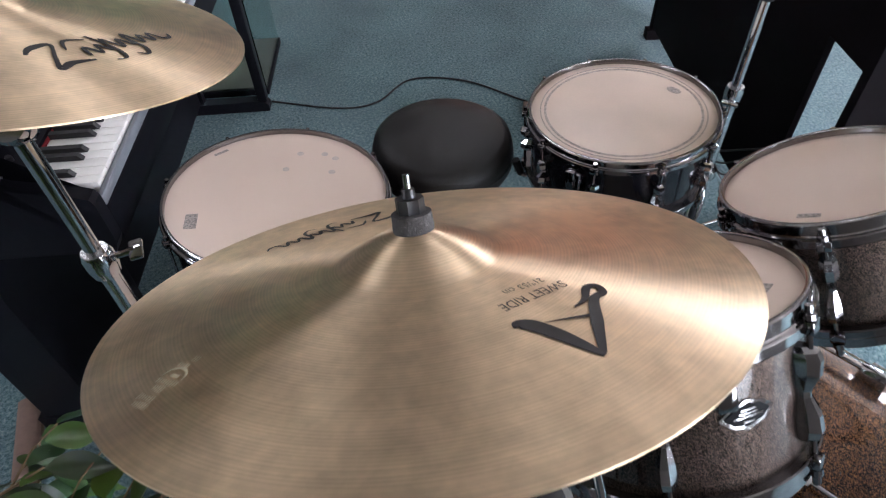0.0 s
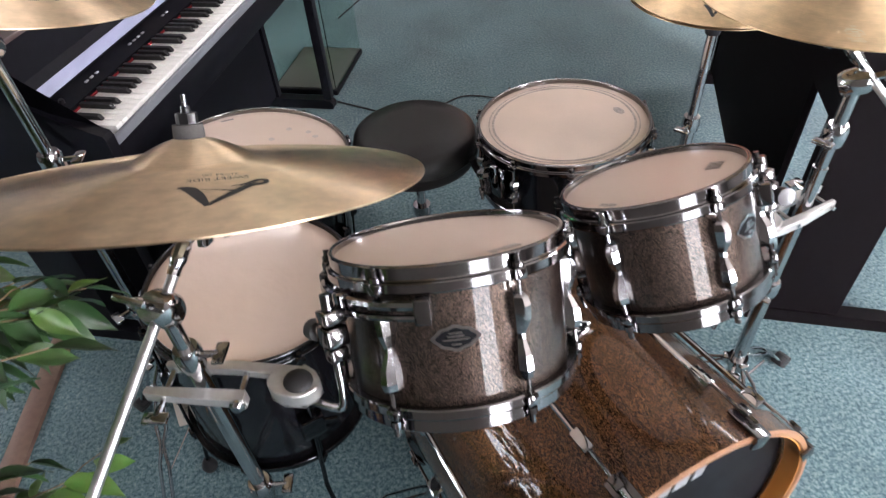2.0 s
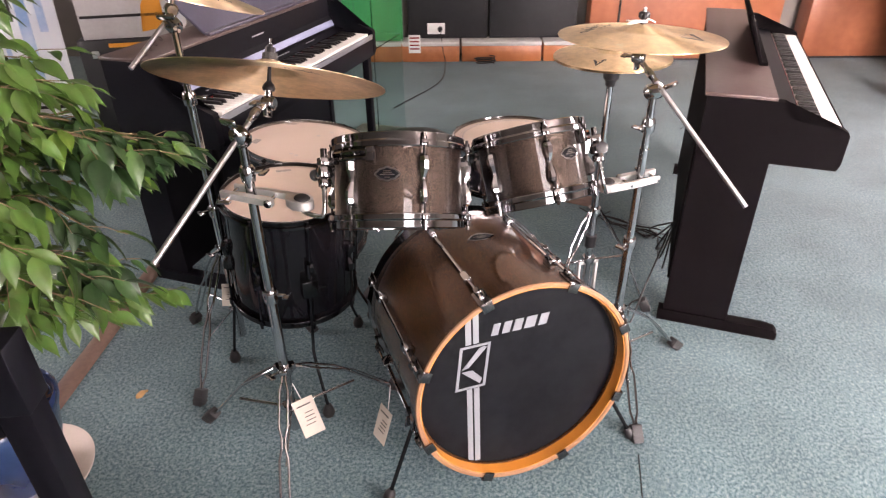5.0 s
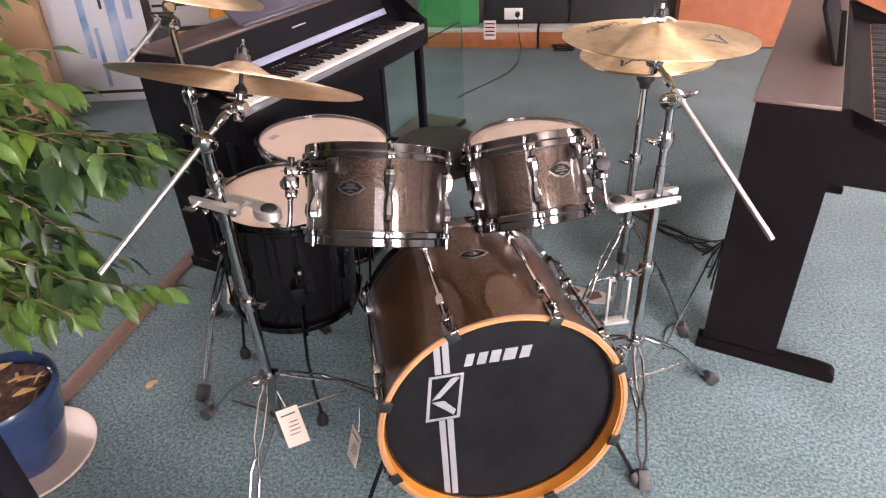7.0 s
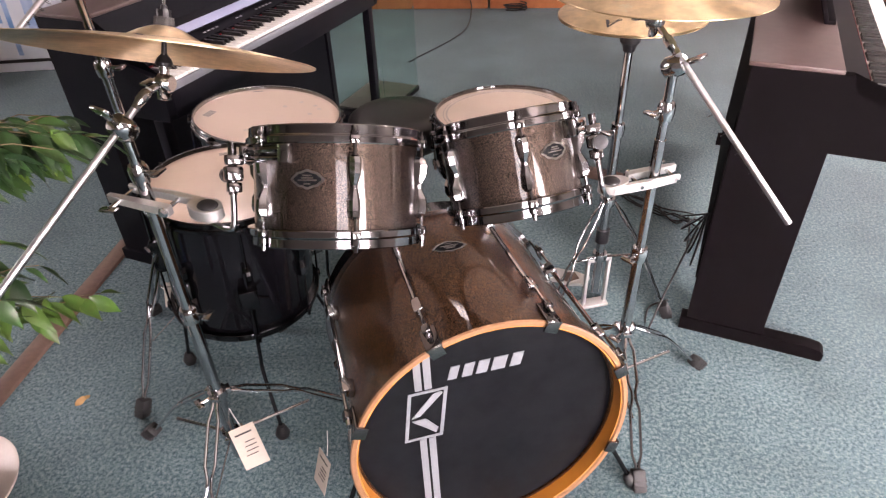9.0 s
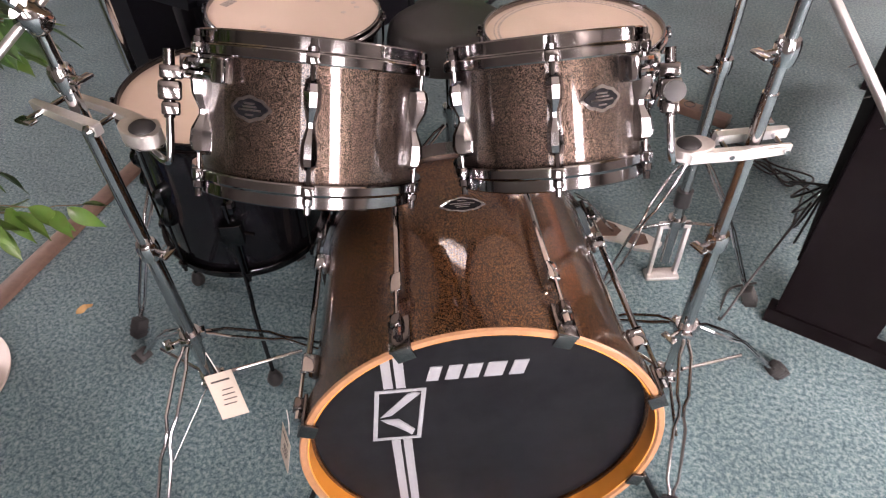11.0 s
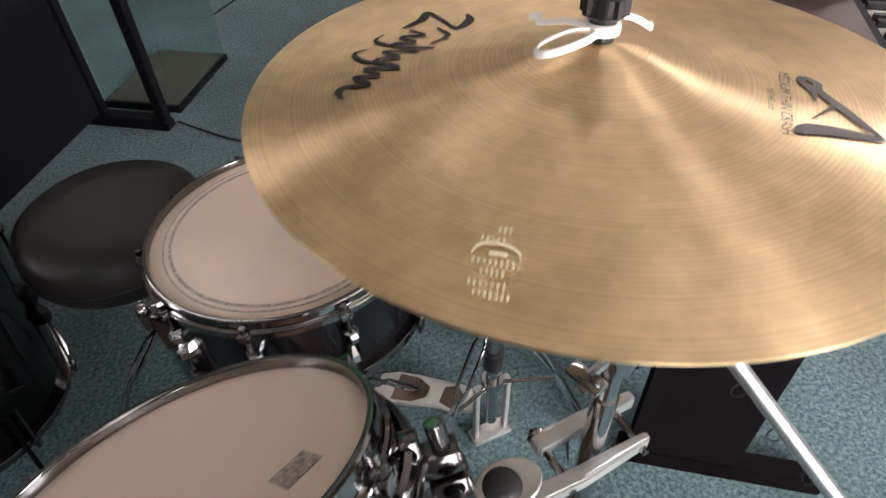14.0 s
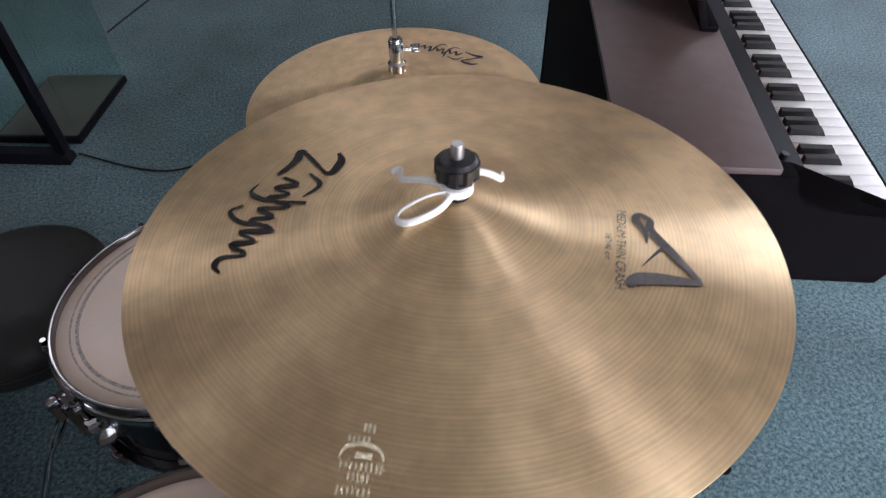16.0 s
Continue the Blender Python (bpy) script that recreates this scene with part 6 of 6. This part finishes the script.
lathe(bm, [(0, 0), (0.165, 0), (0.180, 0.010), (0.183, 0.020), (0.176, 0.020), (0.165, 0.013), (0, 0.0125)], 56)
part("saucer", bm, SAUCER, fig, "cream saucer")
bm = BM()
bmesh.ops.create_grid(bm, x_segments=28, y_segments=28, size=0.142)
for v in list(bm.verts):
    if math.hypot(v.co.x, v.co.y) > 0.1405:
        bm.verts.remove(v)
for v in bm.verts:
    v.co.z = 0.245 + 0.012 * noise.noise(v.co * 45) + 0.006 * noise.noise(v.co * 130)
part("soil", bm, SOIL, fig)
random.seed(12)
bm = BM()
for k in range(9):
    a, r = random.uniform(0, 6.28), random.uniform(0.03, 0.12)
    c = Vector((r * math.cos(a), r * math.sin(a), 0.262))
    d = Vector((random.uniform(-1, 1), random.uniform(-1, 1), 0.1)).normalized() * random.uniform(0.015, 0.035)
    tube(bm, [c - d, c + Vector((0, 0, 0.006)), c + d], [0.002, random.uniform(0.003, 0.011), 0.002], 6, 0.3)
tagged(part("dry_litter", bm, DRY_LEAF, fig, "dry leaf litter on the soil"), kind="stuff")
random.seed(21)
trunk_top = Vector((0.03, 0.03, 1.05))
bm = BM()
trunk = curve_points([(0, 0, 0.23), (0.02, 0.01, 0.5), (-0.01, 0.02, 0.8), trunk_top, (0.05, 0.05, 1.35), (0.02, 0.06, 1.7)], 6)
tube(bm, trunk, [0.016 - 0.012 * k / (len(trunk) - 1) for k in range(len(trunk))], 10)
part("trunk", bm, BARK, fig)
# world places that the longer boughs reach
TIPS = [(-0.70, 0.46, 0.88), (-0.72, 0.42, 0.92), (-0.90, 0.55, 1.02), (-0.96, 0.50, 1.10), (-1.00, 0.52, 1.05), (-0.76, 0.30, 0.93), (-0.72, 0.42, 0.90), (-0.78, 0.37, 0.94), (-0.82, 0.42, 0.86), (-0.86, 0.30, 0.98), (-0.88, 0.48, 0.84), (-0.84, 0.50, 0.46), (-0.92, 0.42, 0.54), (-0.97, 0.36, 0.55), (-0.90, 0.40, 0.62), (-1.00, 0.28, 0.57),
        (-0.92, 0.28, 0.66), (-0.95, 0.16, 0.70), (-0.98, 0.45, 0.72), (-0.95, 0.35, 1.08), (-0.92, 0.24, 1.10), (-1.00, 0.42, 1.18), (-0.98, 0.22, 1.16), (-1.02, 0.12, 0.95), (-0.96, 0.10, 0.84), (-1.10, 0.45, 0.75),
        (-1.08, 0.60, 1.00), (-1.02, 0.58, 1.22), (-0.98, 0.40, 1.30), (-1.08, 0.20, 1.34), (-1.18, 0.05, 1.10), (-1.15, 0.05, 0.72), (-1.05, 0.40, 1.45), (-1.20, 0.10, 1.45), (-1.45, 0.45, 1.20), (-1.50, 0.30, 0.85),
        (-1.35, 0.70, 1.15), (-1.30, 0.72, 0.80), (-1.20, 0.62, 1.45), (-1.30, 0.30, 1.70), (-0.90, 0.32, 0.76), (-1.12, 0.30, 0.60), (-1.15, 0.50, 0.58), (-1.10, 0.15, 1.20), (-1.15, 0.42, 1.28), (-1.12, 0.68, 0.90), (-1.05, 0.50, 0.95),
        (-0.82, 0.56, 0.88), (-0.80, 0.51, 0.86), (-0.85, 0.62, 0.80), (-0.77, 0.46, 0.87), (-0.84, 0.65, 0.74)]
bend = BM()
leaf_spots = []
for n, tip in enumerate(TIPS):
    end = Vector(tip) - Vector((px, py, 0))
    z0 = min(1.5, max(0.42, end.z - 0.08 + random.uniform(-0.1, 0.05)))
    root = min(trunk, key=lambda p: abs(p.z - z0))
    mid = root.lerp(end, 0.5) + Vector((random.uniform(-0.04, 0.04), random.uniform(-0.04, 0.04), 0.10))
    way = curve_points([root, mid, end], 8)
    tube(bend, way, [0.005 - 0.0038 * k / (len(way) - 1) for k in range(len(way))], 6)
    for k in range(5, len(way), 1):
        for rep in range(1 if k < 6 else 2):
            p = way[k] + Vector((random.uniform(-1, 1), random.uniform(-1, 1), random.uniform(-1, 0.6))) * 0.012
            ahead = (way[k] - way[k - 1]).normalized()
            side = ahead.cross(Vector((0, 0, 1))).normalized() * (1 if (k + rep) % 2 else -1)
            d = (ahead * random.uniform(0.3, 0.9) + side * random.uniform(0.3, 1.0) + Vector((0, 0, random.uniform(-0.9, 0.05)))).normalized()
            leaf_spots.append((p, d))
        if k % 3 == 0:
            q = way[k] + (ahead + side * random.uniform(0.5, 1.2) + Vector((0, 0, random.uniform(-0.5, 0.2)))) * random.uniform(0.05, 0.09)
            tube(bend, [way[k], way[k].lerp(q, 0.5) + Vector((0, 0, 0.008)), q], 0.0011, 5)
            for rep in range(2):
                d = ((q - way[k]).normalized() + Vector((random.uniform(-0.8, 0.8), random.uniform(-0.8, 0.8), random.uniform(-0.8, 0)))).normalized()
                leaf_spots.append((q.lerp(way[k], 0.3 * rep), d))
part("bough", bend, TWIG, fig)


def leaf_mesh(length, width, fold, droop):
    bm = BM()
    rows = []
    n = 9
    for k in range(n + 1):
        t = k / n
        w = width * (math.sin(math.pi * min(1, t * 1.02) ** 0.8)) * (1 - 0.25 * t) if t < 0.9 else width * 0.16 * (1 - t) / 0.1 + 0.0003
        w = max(w, 0.0004)
        z = -droop * t * t
        y = length * t
        rows.append([bm.verts.new((x * w, y, z + abs(x) * w * fold + 0.0012 * math.sin(t * 9) * x)) for x in (-1, -0.5, 0, 0.5, 1)])
    for a, b in zip(rows, rows[1:]):
        for k in range(4):
            bm.faces.new((a[k], a[k + 1], b[k + 1], b[k]))
    return bm


shapes = [mesh_of("leaf", leaf_mesh(*s), LEAF, 60) for s in ((0.075, 0.017, 0.35, 0.010), (0.085, 0.020, 0.25, 0.020), (0.065, 0.015, 0.45, 0.004), (0.092, 0.021, 0.30, 0.028))]
leaf_spots.sort(key=lambda s: (s[0] - Vector((0.5, 0.0, 0.8))).length)
rest = BM()
for n, (p, d) in enumerate(leaf_spots):
    y = d
    x = y.cross(Vector((0, 0, 1)) + Vector((random.uniform(-0.5, 0.5), random.uniform(-0.5, 0.5), 0))).normalized()
    z = x.cross(y)
    s = random.uniform(0.78, 1.10)
    m = Matrix(((x.x, y.x, z.x, p.x), (x.y, y.y, z.y, p.y), (x.z, y.z, z.z, p.z), (0, 0, 0, 1))) @ Matrix.Scale(s, 4)
    if n < 300:
        ob = new("leaf", random.choice(shapes))
        ob.parent = fig
        ob.matrix_basis = m
    else:
        first = len(rest.verts)
        rest.from_mesh(random.choice(shapes))
        rest.verts.ensure_lookup_table()
        for v in rest.verts[first:]:
            v.co = m @ v.co
tagged(part("further_leaves", rest, LEAF, fig, "dense green leaves further back", sharp=60), kind="stuff")

# ---- black bench beside the pot ----
bench = thing("black_bench", "black painted wooden bench frame beside the pot", "bench", pose(-0.984, -0.095, 0, 0, 0, -12))
bm = BM()
box(bm, -0.034, 0.034, -0.034, 0.034, 0.66, 0.80, 0.004)
box(bm, -0.028, 0.028, -0.028, 0.028, 0.0, 0.66, 0.004)
part("post", bm, PIANO_BLACK, bench)
bm = BM()
box(bm, -0.60, -0.035, -0.02, 0.02, 0.60, 0.70, 0.004)
part("rail", bm, PIANO_BLACK, bench)
bm = BM()
box(bm, -0.66, -0.60, -0.03, 0.03, 0.0, 0.80, 0.004)
part("post", bm, PIANO_BLACK, bench)
